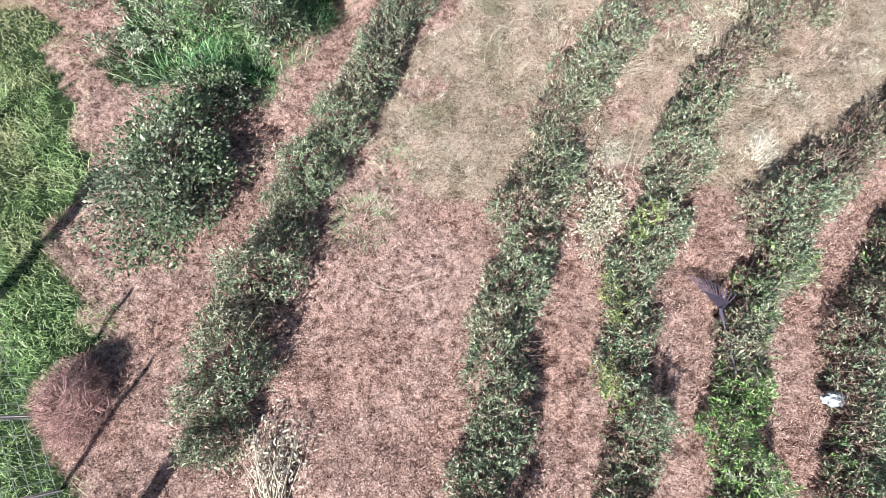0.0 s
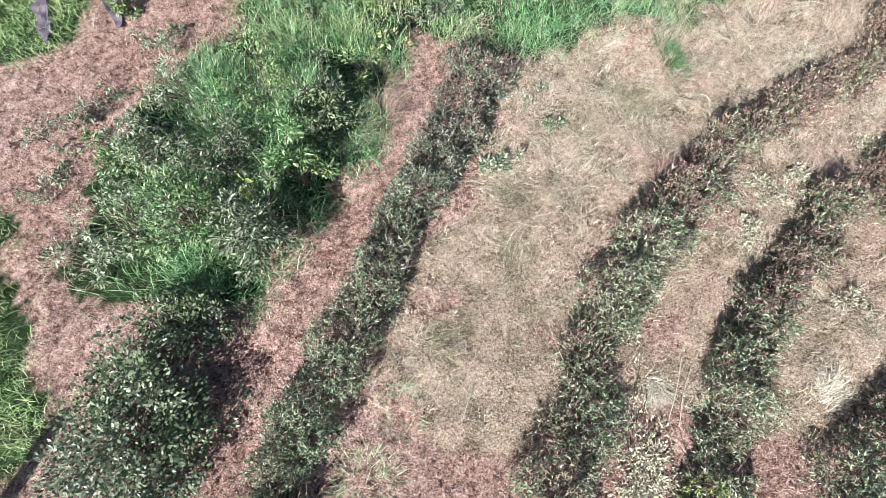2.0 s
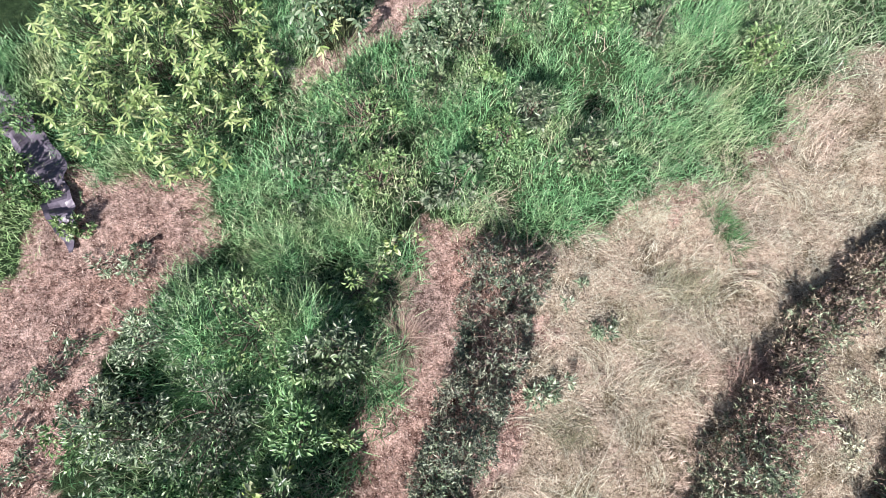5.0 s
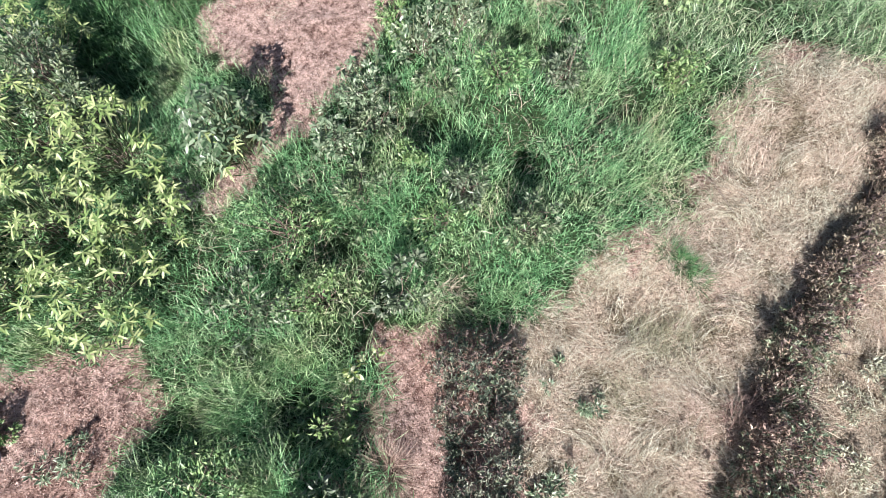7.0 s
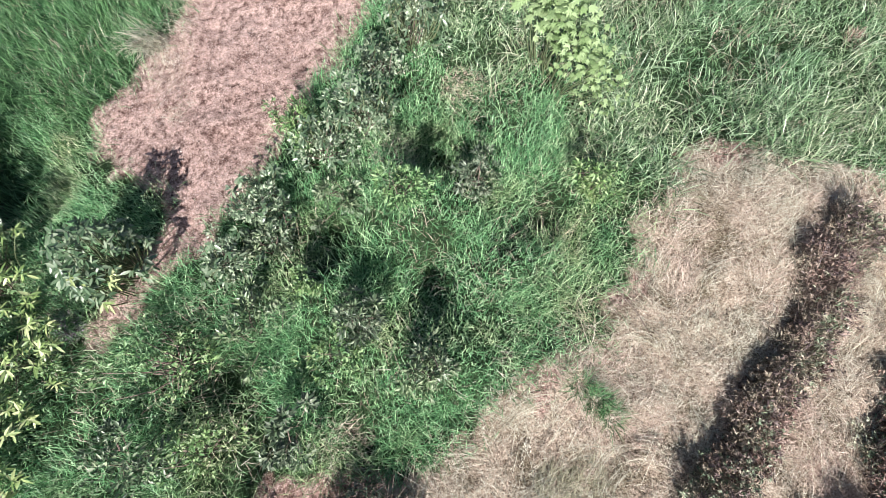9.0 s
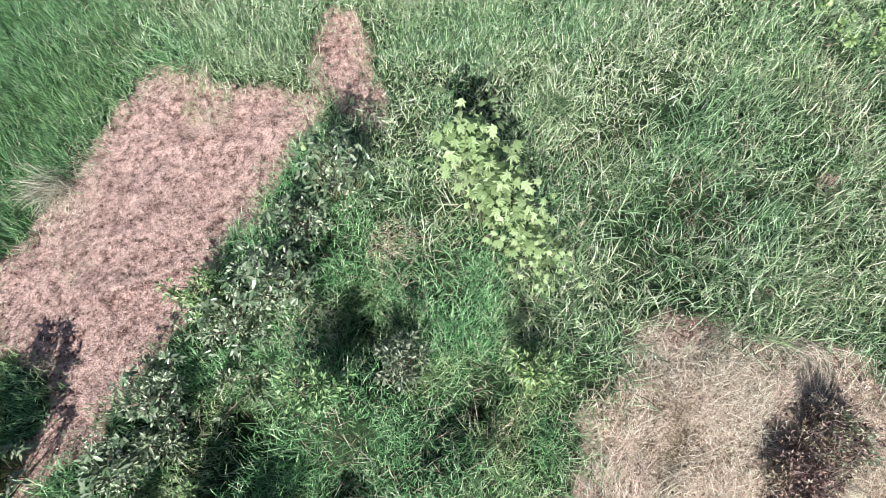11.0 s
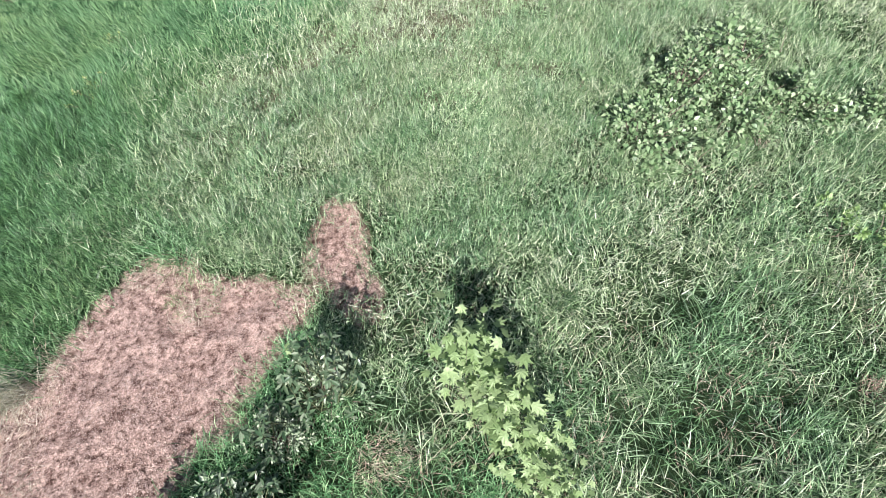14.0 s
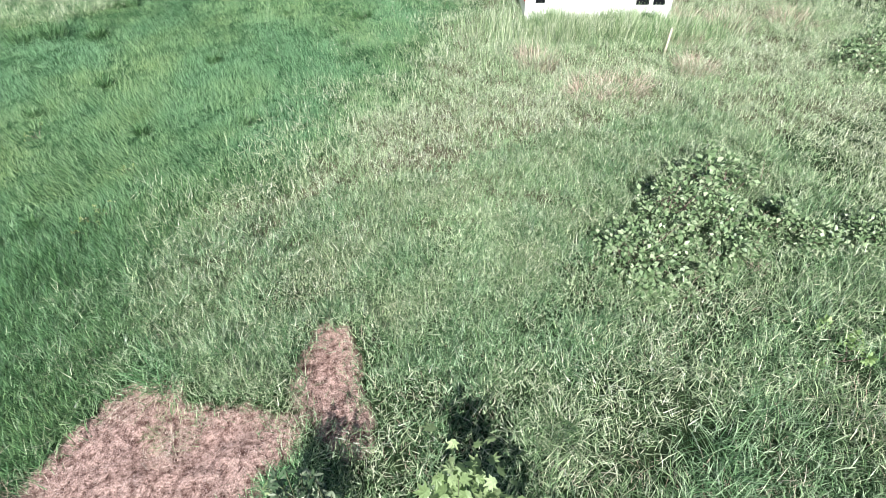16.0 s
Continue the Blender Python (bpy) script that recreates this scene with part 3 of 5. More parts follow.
def straw_rings():
    """Wind-laid strands that lie in arcs round hollows of the mat."""
    cx, cy = scatter((-0.6, 6.6, 3.6, 8.0), 1.7)
    ok = inside(cx, cy, STRAW_BED, 0.1)
    cx, cy = np.concatenate([cx[ok], [1.75, 1.5, 0.9, 2.6]]), np.concatenate([cy[ok], [5.75, 5.0, 4.75, 5.6]])
    per = 70
    n = len(cx) * per
    i = np.repeat(np.arange(len(cx)), per)
    r = rng.uniform(0.12, 0.34, len(cx))[i] * rng.uniform(0.55, 1.5, n)
    a0 = rng.uniform(0, 6.283, len(cx))[i] + rng.normal(0, 0.55, n)
    sweep = rng.uniform(0.5, 1.6, n) * np.where(rng.random(len(cx)) < 0.5, -1, 1)[i]
    mx, my = cx[i] + rng.normal(0, 0.05, n), cy[i] + rng.normal(0, 0.05, n)
    pts = []
    for k in range(6):
        a = a0 + sweep * k / 5
        px, py = mx + r * np.cos(a), my + r * (0.75 + 0.2 * np.sin(i)) * np.sin(a)
        pts.append(on_ground(px, py, 0.02 + 0.05 * rng.random(n) * (k > 0)))
    pts = np.stack(pts, 1)
    side = unit(np.cross(pts[:, 3] - pts[:, 2], np.array([0, 0, 1.0])) + rng.normal(0, 0.15, (n, 3)))
    v = strips(pts, side, rng.uniform(0.002, 0.0045, n)[:, None] * np.ones((1, 5)))
    stuff("straw_rings", [v], PALE_STRAW, "long pale straw laid in rings on the matted slope", "straw")


def straw_tussocks():
    """Small uneven knots of straw that stand up out of the mat."""
    cx, cy = scatter((-1.0, 7.2, 2.0, 8.3), 34)
    ok = inside(cx, cy, STRAW_BED, 0.3) & ~inside(cx, cy, GREEN) & (rng.random(len(cx)) < 0.15 + 1.3 * grain(cx, cy, 0.6, 68))
    cx, cy = cx[ok], cy[ok]
    per = 26
    i = np.repeat(np.arange(len(cx)), per)
    n = len(i)
    wide = rng.uniform(0.015, 0.05, len(cx))[i]
    x, y = cx[i] + rng.normal(0, 1, n) * wide, cy[i] + rng.normal(0, 1, n) * wide
    turn = (rng.uniform(0, 6.283, len(cx))[i] + rng.normal(0, 0.8, n))
    v = blades(on_ground(x, y), turn, rng.uniform(0.04, 0.12, n), rng.uniform(0.003, 0.0065, n), rng.uniform(0.0, 1.1, n), rng.uniform(0.2, 1.2, n), 2)
    stuff("straw_tussocks", [v], STRAW, "small uneven knots of dry straw on the slope", "straw")


build_litter()
build_straw()
straw_rings()
straw_tussocks()
straw_swirls()


# ---- grass ----
def tufted(x, y, lengths, widths, seed, lean=(0.15, 0.6), curl=(0.5, 1.5), segs=3, flow=6.0, loose=0.8, face=1.1):
    n = len(x)
    clump = grain(x, y, 0.4, seed)
    broad = grain(x, y, 1.5, seed + 1)
    heading = grain(x, y, 1.0, seed + 2) * flow + face + rng.normal(0, loose, n)
    size = rng.uniform(*lengths, n) * (0.3 + 0.85 * clump + 0.4 * broad)
    return blades(on_ground(x, y, -0.01), heading, size, rng.uniform(*widths, n), rng.uniform(*lean, n), rng.uniform(*curl, n), segs)


def canopy(x, y, lengths, widths, tall=0.3):
    """Short blades that cross one another at all heights of a dense stand, sparser and taller in clumps."""
    n = len(x)
    lift = tall * rng.random(n) ** 0.7 * (0.25 + 1.0 * grain(x, y, 0.28, 83)) - 0.01
    size = rng.uniform(*lengths, n) * (0.7 + 0.5 * grain(x, y, 0.5, 81))
    return blades(on_ground(x, y, lift), rng.uniform(0, 6.283, n), size, rng.uniform(*widths, n), rng.uniform(0.15, 1.5, n), rng.uniform(0.0, 0.5, n), 1)


def open_pocket(x, y):
    shut = np.zeros(len(x), bool)
    for mx, my, mr, _ in HOLLOWS:
        shut |= (x - mx) ** 2 + (y - my) ** 2 < (mr * rng.uniform(0.0, 0.45, len(x))) ** 2
    return shut


def green_only(x, y, blur=0.12):
    jx, jy = x + rng.normal(0, blur, len(x)), y + rng.normal(0, blur, len(x))
    bare = inside(jx, jy, LANE) | inside(jx, jy, FOOTPATH, 0.1)
    return inside(jx, jy, GREEN) & ~bare & ~open_pocket(x, y)


def build_grass():
    # tall reedy grass round the sapling and over the east bank
    x, y = scatter((-0.8, 11.5, 6.0, 16.0), 2500)
    keep = green_only(x, y) & (meadow_side(x, y) + rng.normal(0, 0.45, len(x)) < 0)
    near = (x + np.minimum(y, 12.2) * 0.35 + 3 * np.maximum(y - 12.2, 0)) > 7.0 + 1.6 * (grain(x, y, 1.0, 33) - 0.5)
    keep &= near & (rng.random(len(x)) < 0.05 + 1.4 * grain(x, y, 0.5, 34))
    x, y = x[keep], y[keep]
    far = y - 0.25 * x > 10.6 + rng.normal(0, 0.3, len(x))
    fx, fy = np.repeat(x[far], 2) + rng.normal(0, 0.04, 2 * far.sum()), np.repeat(y[far], 2) + rng.normal(0, 0.04, 2 * far.sum())
    stuff("reed_grass", [tufted(x[~far], y[~far], (0.1, 0.34), (0.004, 0.0115), 40, (0.2, 1.1), (0.2, 1.5), 2, 6.0, 2.6),
                         canopy(fx, fy, (0.08, 0.2), (0.008, 0.015))], TALL,
          "tall tangled grey-green reed grass with yellowed blades", "grass")
    # lush grass between the thicket and the straw
    x, y = scatter((-5.5, 5.0, 6.5, 13.5), 4600)
    keep = green_only(x, y) & (meadow_side(x, y) + rng.normal(0, 0.45, len(x)) < 0)
    near = (x + np.minimum(y, 12.2) * 0.35 + 3 * np.maximum(y - 12.2, 0)) > 7.0 + 1.6 * (grain(x, y, 1.0, 33) - 0.5)
    keep &= ~near & (rng.random(len(x)) < 0.1 + 1.3 * grain(x, y, 0.45, 35))
    stuff("lush_grass", [tufted(x[keep], y[keep], (0.07, 0.25), (0.0035, 0.0075), 50, (0.0, 0.65), (0.2, 1.5), 2, 6.0, 2.0)], LUSH,
          "lush green grass in leaning tufts", "grass")
    # dead stalks through the green growth
    x, y = scatter((-4.2, 9.0, 3.4, 14.5), 300)
    keep = (green_only(x, y) | inside(x, y, THICKET, 0.3)) & (rng.random(len(x)) < -0.35 + 1.5 * grain(x, y, 0.55, 38))
    stuff("dead_stalks", [tufted(x[keep], y[keep], (0.1, 0.3), (0.0025, 0.005), 90, (0.1, 1.0), (0.3, 1.6), 2, 6.0, 2.0)], STRAW,
          "scattered tan dead stalks standing in green growth", "dead grass")
    # western verge beside the fence
    x, y = scatter((-6.4, -2.6, -2.0, 9.2), 2800)
    jx, jy = x + rng.normal(0, 0.13, len(x)), y + rng.normal(0, 0.13, len(x))
    keep = (inside(jx, jy, VERGE, 0.3, 0.35) | inside(jx, jy, WEST_TURF)) & (rng.random(len(x)) < 0.25 + 1.3 * grain(x, y, 0.4, 39))
    stuff("verge_grass", [tufted(x[keep], y[keep], (0.05, 0.2), (0.003, 0.0065), 60, (0.1, 0.9), (0.3, 1.6), 2, 6.0, 1.8)], VERGE_BLADE,
          "bright green verge grass along the wire fence", "grass")
    # short meadow beyond
    x, y = scatter((-5.0, 16.0, 12.5, 36.0), 2700)
    keep = green_only(x, y) & (meadow_side(x, y) + rng.normal(0, 1, len(x)) * (0.7 + 0.12 * np.clip(y - 14, 0, 10)) >= 0)
    keep &= rng.random(len(x)) < np.clip(1.6 - (y - 12) / 12, 0.3, 1) * np.clip((36 - y) / 6, 0, 1) * (x > -0.25 * (y - 12) - 0.6) * (x + 1.1 * y < 42) * (0.35 + 0.9 * grain(x, y, 0.5, 36))
    stuff("meadow_grass", [tufted(x[keep], y[keep], (0.07, 0.22), (0.01, 0.02), 70, (0.2, 1.2), (0.1, 0.7), 1, 1.8, 0.9, 1.3)], MEADOW,
          "short blue-green meadow grass on the level field", "grass")
    x, y = scatter((-3.0, 4.5, 11.0, 17.0), 1700)
    keep = green_only(x, y) & (meadow_side(x, y) + rng.normal(0, 0.45, len(x)) >= 0)
    stuff("meadow_edge_grass", [tufted(x[keep], y[keep], (0.12, 0.34), (0.004, 0.009), 75, (0.0, 0.8), (0.2, 1.2), 2, 5.0, 2.0)], DEEP_GRASS,
          "denser dark green meadow grass along the bare lane", "grass")
    # seeding grass toward the vehicle
    x, y = scatter((1.0, 18.8, 10.5, 24.0), 2200)
    side = meadow_side(x, y) + rng.normal(0, 1, len(x)) * (0.7 + 0.12 * np.clip(y - 14, 0, 10))
    thin = np.clip(1.25 - (y - 14) / 14, 0.5, 1) * np.where((y < 13.2) & (x < 11.4), 0.35, 1.0)
    keep = green_only(x, y) & (side < 0) & (x + 0.6 * y > 9.6) & (rng.random(len(x)) < thin * (0.55 + 0.7 * grain(x, y, 0.4, 47)))
    x, y = x[keep], y[keep]
    near = y < 16.5 + rng.normal(0, 0.8, len(x))
    v = join([canopy(x[near], y[near], (0.08, 0.2), (0.008, 0.016)), canopy(x[~near], y[~near], (0.12, 0.28), (0.007, 0.013))])
    # thinner growth past the stand, out to the edge of the view
    x, y = scatter((9.0, 27.0, 15.0, 28.0), 420)
    keep = (x > 18.3) | (y > 23.6)
    v = join([v, canopy(x[keep], y[keep], (0.15, 0.34), (0.011, 0.02))])
    # a patch of the same pale grass far out in the meadow
    x, y = scatter((-5.0, 0.8, 25.7, 31.0), 700)
    keep = y - 25.6 > 0.4 * np.maximum(x + 1.0, 0) + 1.0 * grain(x, y, 0.8, 48)
    far = canopy(x[keep], y[keep], (0.12, 0.26), (0.012, 0.02))
    stuff("seeding_grass", [v, far], TAN_GRASS,
          "yellowing waist-high seeding grass", "grass")


build_grass()


# ---- hedges ----
def along(path, step=0.02):
    p = np.array(path, float)
    seg = np.linalg.norm(np.diff(p, axis=0), axis=1)
    s = np.concatenate([[0], np.cumsum(seg)])
    t = np.arange(0, s[-1], step)
    q = np.stack([np.interp(t, s, p[:, k]) for k in range(p.shape[1])], 1)
    k = 25
    pad = np.concatenate([np.repeat(q[:1], k, 0), q, np.repeat(q[-1:], k, 0)])
    return np.stack([np.convolve(pad[:, j], np.ones(2 * k + 1) / (2 * k + 1), "valid") for j in range(q.shape[1])], 1)


def hedge(path, label, sorts, per_metre=7200, leaf=(0.024, 0.054), seed=0, dead_from=None):
    """A clipped row of low bushes made of leafy sprigs. path: x, y, half width, height. sorts: part name, leaf material, rule(u, side, x, y) -> share."""
    line = along(path)
    tang = unit(np.gradient(line[:, :2], axis=0))
    per = 7
    n = int(len(line) * 0.02 * per_metre / per)
    i = rng.integers(0, len(line), n)
    c, half, tall = line[i, :2], line[i, 2], line[i, 3]
    nrm = np.stack([tang[i, 1], -tang[i, 0]], 1)
    run = i * 0.02 / 0.42
    bush = np.floor(run).astype(int)
    swell = 0.74 + 0.26 * np.sqrt(np.abs(np.sin(np.pi * (run - bush))))
    lump = (0.72 + 0.45 * grain(line[i, 0], line[i, 1], 0.3, seed + 1)) * swell * rng.uniform(0.85, 1.15, 400)[bush]
    tall = tall * rng.uniform(0.75, 1.25, 400)[bush] * (1.0 if dead_from is None else np.clip(1.0 - 0.5 * (i / len(line) - dead_from + 0.15), 0.75, 1.0))
    c = c + nrm * rng.normal(0, 0.05, 400)[bush][:, None]
    a = rng.uniform(0.02, np.pi - 0.02, n)
    shell = np.sqrt(rng.uniform(0.35, 1.0, n)) * lump
    off = np.cos(a) * half * 0.88 * shell
    edge = (grain(line[i, 0], line[i, 1], 0.22, seed + 7) - 0.5) * 1.6
    pos = c + nrm * (off + edge * 0.12)[:, None] + tang[i] * rng.normal(0, 0.05, (n, 1))
    up = np.sin(a) ** 0.7 * tall * shell * (0.5 + 1.0 * grain(pos[:, 0], pos[:, 1], 0.18, seed + 2))
    stray = rng.random(n) < 0.12
    up = up + stray * rng.uniform(0, 0.16, n) * (0.3 + 1.2 * grain(pos[:, 0], pos[:, 1], 0.12, seed + 9))
    keep = (grain(pos[:, 0], pos[:, 1], 0.16, seed + 3) + 0.35 * rng.random(n)) > 0.31
    pos, up, a, nn, i2 = pos[keep], up[keep], a[keep], nrm[keep], i[keep]
    n = len(pos)
    stem = np.concatenate([pos, (height(pos[:, 0], pos[:, 1]) + up)[:, None]], 1)
    out = np.concatenate([nn * np.cos(a)[:, None], np.sin(a)[:, None]], 1)
    shoot = unit(out * 0.55 + rng.normal(0, 0.4, (n, 3)) + np.array([0, 0, 0.45]))
    root = thing("hedge", label, "hedge", "garden hedge rows", (float(line[0, 0]), float(line[0, 1]), float(height(line[0, 0], line[0, 1]))))
    # woody stems
    m = len(line) * 2
    j = rng.integers(0, len(line), m)
    foot = line[j, :2] + rng.normal(0, 0.08, (m, 2))
    tip = foot + nrmrand(m) * line[j, 2][:, None] * 1.0
    v = twigs(on_ground(foot[:, 0], foot[:, 1], -0.02), np.concatenate([tip, (height(tip[:, 0], tip[:, 1]) + line[j, 3] * rng.uniform(0.4, 1.15, m))[:, None]], 1), 0.006, 0.002)
    part("branchwork", mesh_of("branchwork", *v, TWIG), root)
    u = i2 / len(line)
    if dead_from is not None:
        # dead flower stalks standing out of the crown, with shrivelled leaves
        pick = (u > dead_from) & (rng.random(n) < 0.07) & (np.sin(a) > 0.35)
        foot = stem[pick]
        m = len(foot)
        top = foot + np.stack([rng.normal(0, 0.05, m), rng.normal(0, 0.05, m), rng.uniform(0.08, 0.24, m)], 1)
        part("dead_growth", mesh_of("dead_growth", *twigs(foot, top, 0.004, 0.002, 0.06), TWIG), root)["kind"] = "stuff"
        k = m * 9
        base = np.repeat(foot, 9, 0) + np.repeat(top - foot, 9, 0) * rng.uniform(0.2, 1.0, (k, 1))
        size = rng.uniform(0.025, 0.055, k)
        v = leaves(base, np.array([0, 0, 0.5]) + rng.normal(0, 0.7, (k, 3)), rng.normal(0, 1, (k, 3)), size, size * 0.38, 0.2, "sliver")
        part("shrivelled_foliage", mesh_of("shrivelled_foliage", *v, DEAD_LEAF), root, "dark purplish-brown dead leaves")
    left = rng.random(n)
    done = np.zeros(n, bool)
    for name, mat, rule in sorts:
        pick = ~done & (left < rule(u, np.cos(a), stem[:, 0], stem[:, 1]))
        done |= pick
        if pick.sum() > 3:
            k = pick.sum() * per
            way = np.repeat(shoot[pick], per, 0)
            base = np.repeat(stem[pick], per, 0) + way * rng.uniform(-0.01, 0.065, (k, 1))
            axis = way * 0.75 + rng.normal(0, 0.5, (k, 3))
            face = np.array([0, 0, 0.8]) + np.repeat(out[pick], per, 0) * 0.3 + rng.normal(0, 0.6, (k, 3))
            size = rng.uniform(*leaf, k) * np.repeat(rng.uniform(0.75, 1.2, pick.sum()), per)
            v = leaves(base, axis, face, size, size * rng.uniform(0.22, 0.36, k), 0.15, "sliver")
            part(name, mesh_of(name, *v, mat), root)
    return root


def nrmrand(n):
    t = rng.uniform(0, 2 * np.pi, n)
    return np.stack([np.cos(t), np.sin(t)], 1) * rng.random((n, 1))


def band(v, lo, hi, soft):
    return np.clip((v - lo) / soft, 0, 1) * np.clip((hi - v) / soft, 0, 1)


hedge([(-2.12, -0.6, 0.33, 0.5), (-2.0, 0.3, 0.43, 0.62), (-1.86, 0.9, 0.4, 0.6), (-1.8, 1.4, 0.42, 0.5), (-1.46, 2.3, 0.38, 0.46), (-1.03, 3.25, 0.38, 0.5), (-0.6, 4.4, 0.4, 0.46),
       (-0.1, 5.5, 0.42, 0.42), (0.38, 6.25, 0.48, 0.42), (0.54, 6.58, 0.46, 0.36)],
      "long dark green clipped hedge with glossy narrow leaves", [
          ("withered_foliage", BROWN_LEAF, lambda u, s, x, y: 0.03 + 0.1 * (grain(x, y, 0.5, 91) > 0.65) + 0.3 * (u > 0.94)),
          ("dark_foliage", DARK_LEAF, lambda u, s, x, y: 0.15 + 0.75 * np.clip((u - 0.45) * 3, 0, 1)),
          ("foliage", HEDGE_LEAF, lambda u, s, x, y: 1.1 + 0 * u)], seed=100, dead_from=0.8)
hedge([(0.3, -1.2, 0.34, 0.43), (0.52, 0.06, 0.35, 0.43), (0.74, 1.1, 0.39, 0.45), (0.98, 2.1, 0.4, 0.42), (1.35, 3.1, 0.42, 0.42), (1.85, 3.95, 0.38, 0.36), (2.45, 4.7, 0.33, 0.33),
       (3.15, 5.36, 0.3, 0.34), (4.02, 5.88, 0.28, 0.34), (4.82, 6.42, 0.32, 0.36), (5.42, 6.8, 0.38, 0.38), (5.9, 7.1, 0.3, 0.3)],
      "curving green hedge turning brown and dry at its upper end", [
          ("withered_foliage", BROWN_LEAF, lambda u, s, x, y: 0.08 + 0.6 * np.clip((u - 0.52) * 4, 0, 1) + 0.3 * (grain(x, y, 0.4, 92) > 0.7) + 0.35 * (s < -0.45) * (y > 2.2)),
          ("dark_foliage", DARK_LEAF, lambda u, s, x, y: 0.22 + 0 * u),
          ("dry_foliage", SILVER_LEAF, lambda u, s, x, y: 0.25 + 0.45 * np.clip((u - 0.3) * 4, 0, 1)),
          ("foliage", HEDGE_LEAF, lambda u, s, x, y: 1.1 + 0 * u)], seed=200, dead_from=0.52)
hedge([(1.57, -1.2, 0.26, 0.38), (1.72, 0.06, 0.29, 0.4), (1.86, 0.82, 0.31, 0.4), (2.15, 1.75, 0.36, 0.4), (2.55, 2.75, 0.33, 0.36), (3.2, 3.75, 0.26, 0.38), (4.0, 4.5, 0.3, 0.32),
       (4.7, 5.05, 0.3, 0.3), (5.6, 5.6, 0.28, 0.3), (6.4, 6.0, 0.25, 0.28)],
      "curving half-dry hedge with yellow-green shoots along one edge", [
          ("yellow_foliage", YELLOW_LEAF, lambda u, s, x, y: 0.6 * (s < -0.3) * band(y, -0.3, 2.1, 0.2) * (grain(x, y, 0.3, 93) > 0.45)),
          ("withered_foliage", BROWN_LEAF, lambda u, s, x, y: 0.2 + 0.35 * np.clip((u - 0.35) * 3, 0, 1) + 0.2 * (grain(x, y, 0.4, 94) > 0.6)),
          ("dark_foliage", DARK_LEAF, lambda u, s, x, y: 0.16 + 0 * u),
          ("dry_foliage", SILVER_LEAF, lambda u, s, x, y: 0.65 + 0.2 * (grain(x, y, 0.4, 97) > 0.5)),
          ("foliage", HEDGE_LEAF, lambda u, s, x, y: 1.1 + 0 * u)], seed=300, dead_from=0.5)
hedge([(2.5, -1.2, 0.25, 0.38), (2.69, 0.06, 0.27, 0.38), (2.91, 0.6, 0.28, 0.4), (3.12, 1.0, 0.3, 0.4), (3.34, 1.45, 0.35, 0.42), (3.66, 1.98, 0.36, 0.4), (4.14, 2.4, 0.36, 0.4), (4.78, 2.8, 0.36, 0.4),
       (5.5, 3.3, 0.36, 0.38), (6.4, 3.9, 0.33, 0.34)],
      "curving hedge, bright green at one end, withered at the other", [
          ("fresh_foliage", BRIGHT_LEAF, lambda u, s, x, y: 0.5 * np.clip((0.45 - y) * 3, 0, 1) + 0.15 * (grain(x, y, 0.35, 95) > 0.65) * (y < 2)),
          ("withered_foliage", BROWN_LEAF, lambda u, s, x, y: 0.1 + 0.45 * np.clip((u - 0.5) * 4, 0, 1) + 0.4 * (s < -0.6)),
          ("dark_foliage", DARK_LEAF, lambda u, s, x, y: 0.3 + 0 * u),
          ("dry_foliage", SILVER_LEAF, lambda u, s, x, y: 0.45 + 0.2 * (grain(x, y, 0.4, 97) > 0.5)),
          ("foliage", HEDGE_LEAF, lambda u, s, x, y: 1.1 + 0 * u)], seed=400, dead_from=0.55)
hedge([(3.52, -1.2, 0.35, 0.45), (3.8, 0.06, 0.37, 0.47), (4.15, 0.8, 0.42, 0.5), (4.6, 1.4, 0.4, 0.45), (5.3, 2.0, 0.38, 0.4)],
      "loose grey-green hedge with pale dead leaves", [
          ("fresh_foliage", BRIGHT_LEAF, lambda u, s, x, y: 0.2 * (grain(x, y, 0.35, 96) > 0.6)),
          ("withered_foliage", BROWN_LEAF, lambda u, s, x, y: 0.12 + 0.35 * (s < -0.4)),
          ("dry_foliage", SILVER_LEAF, lambda u, s, x, y: 0.6 + 0.2 * (grain(x, y, 0.4, 97) > 0.5)),
          ("foliage", HEDGE_LEAF, lambda u, s, x, y: 1.1 + 0 * u)], seed=500)


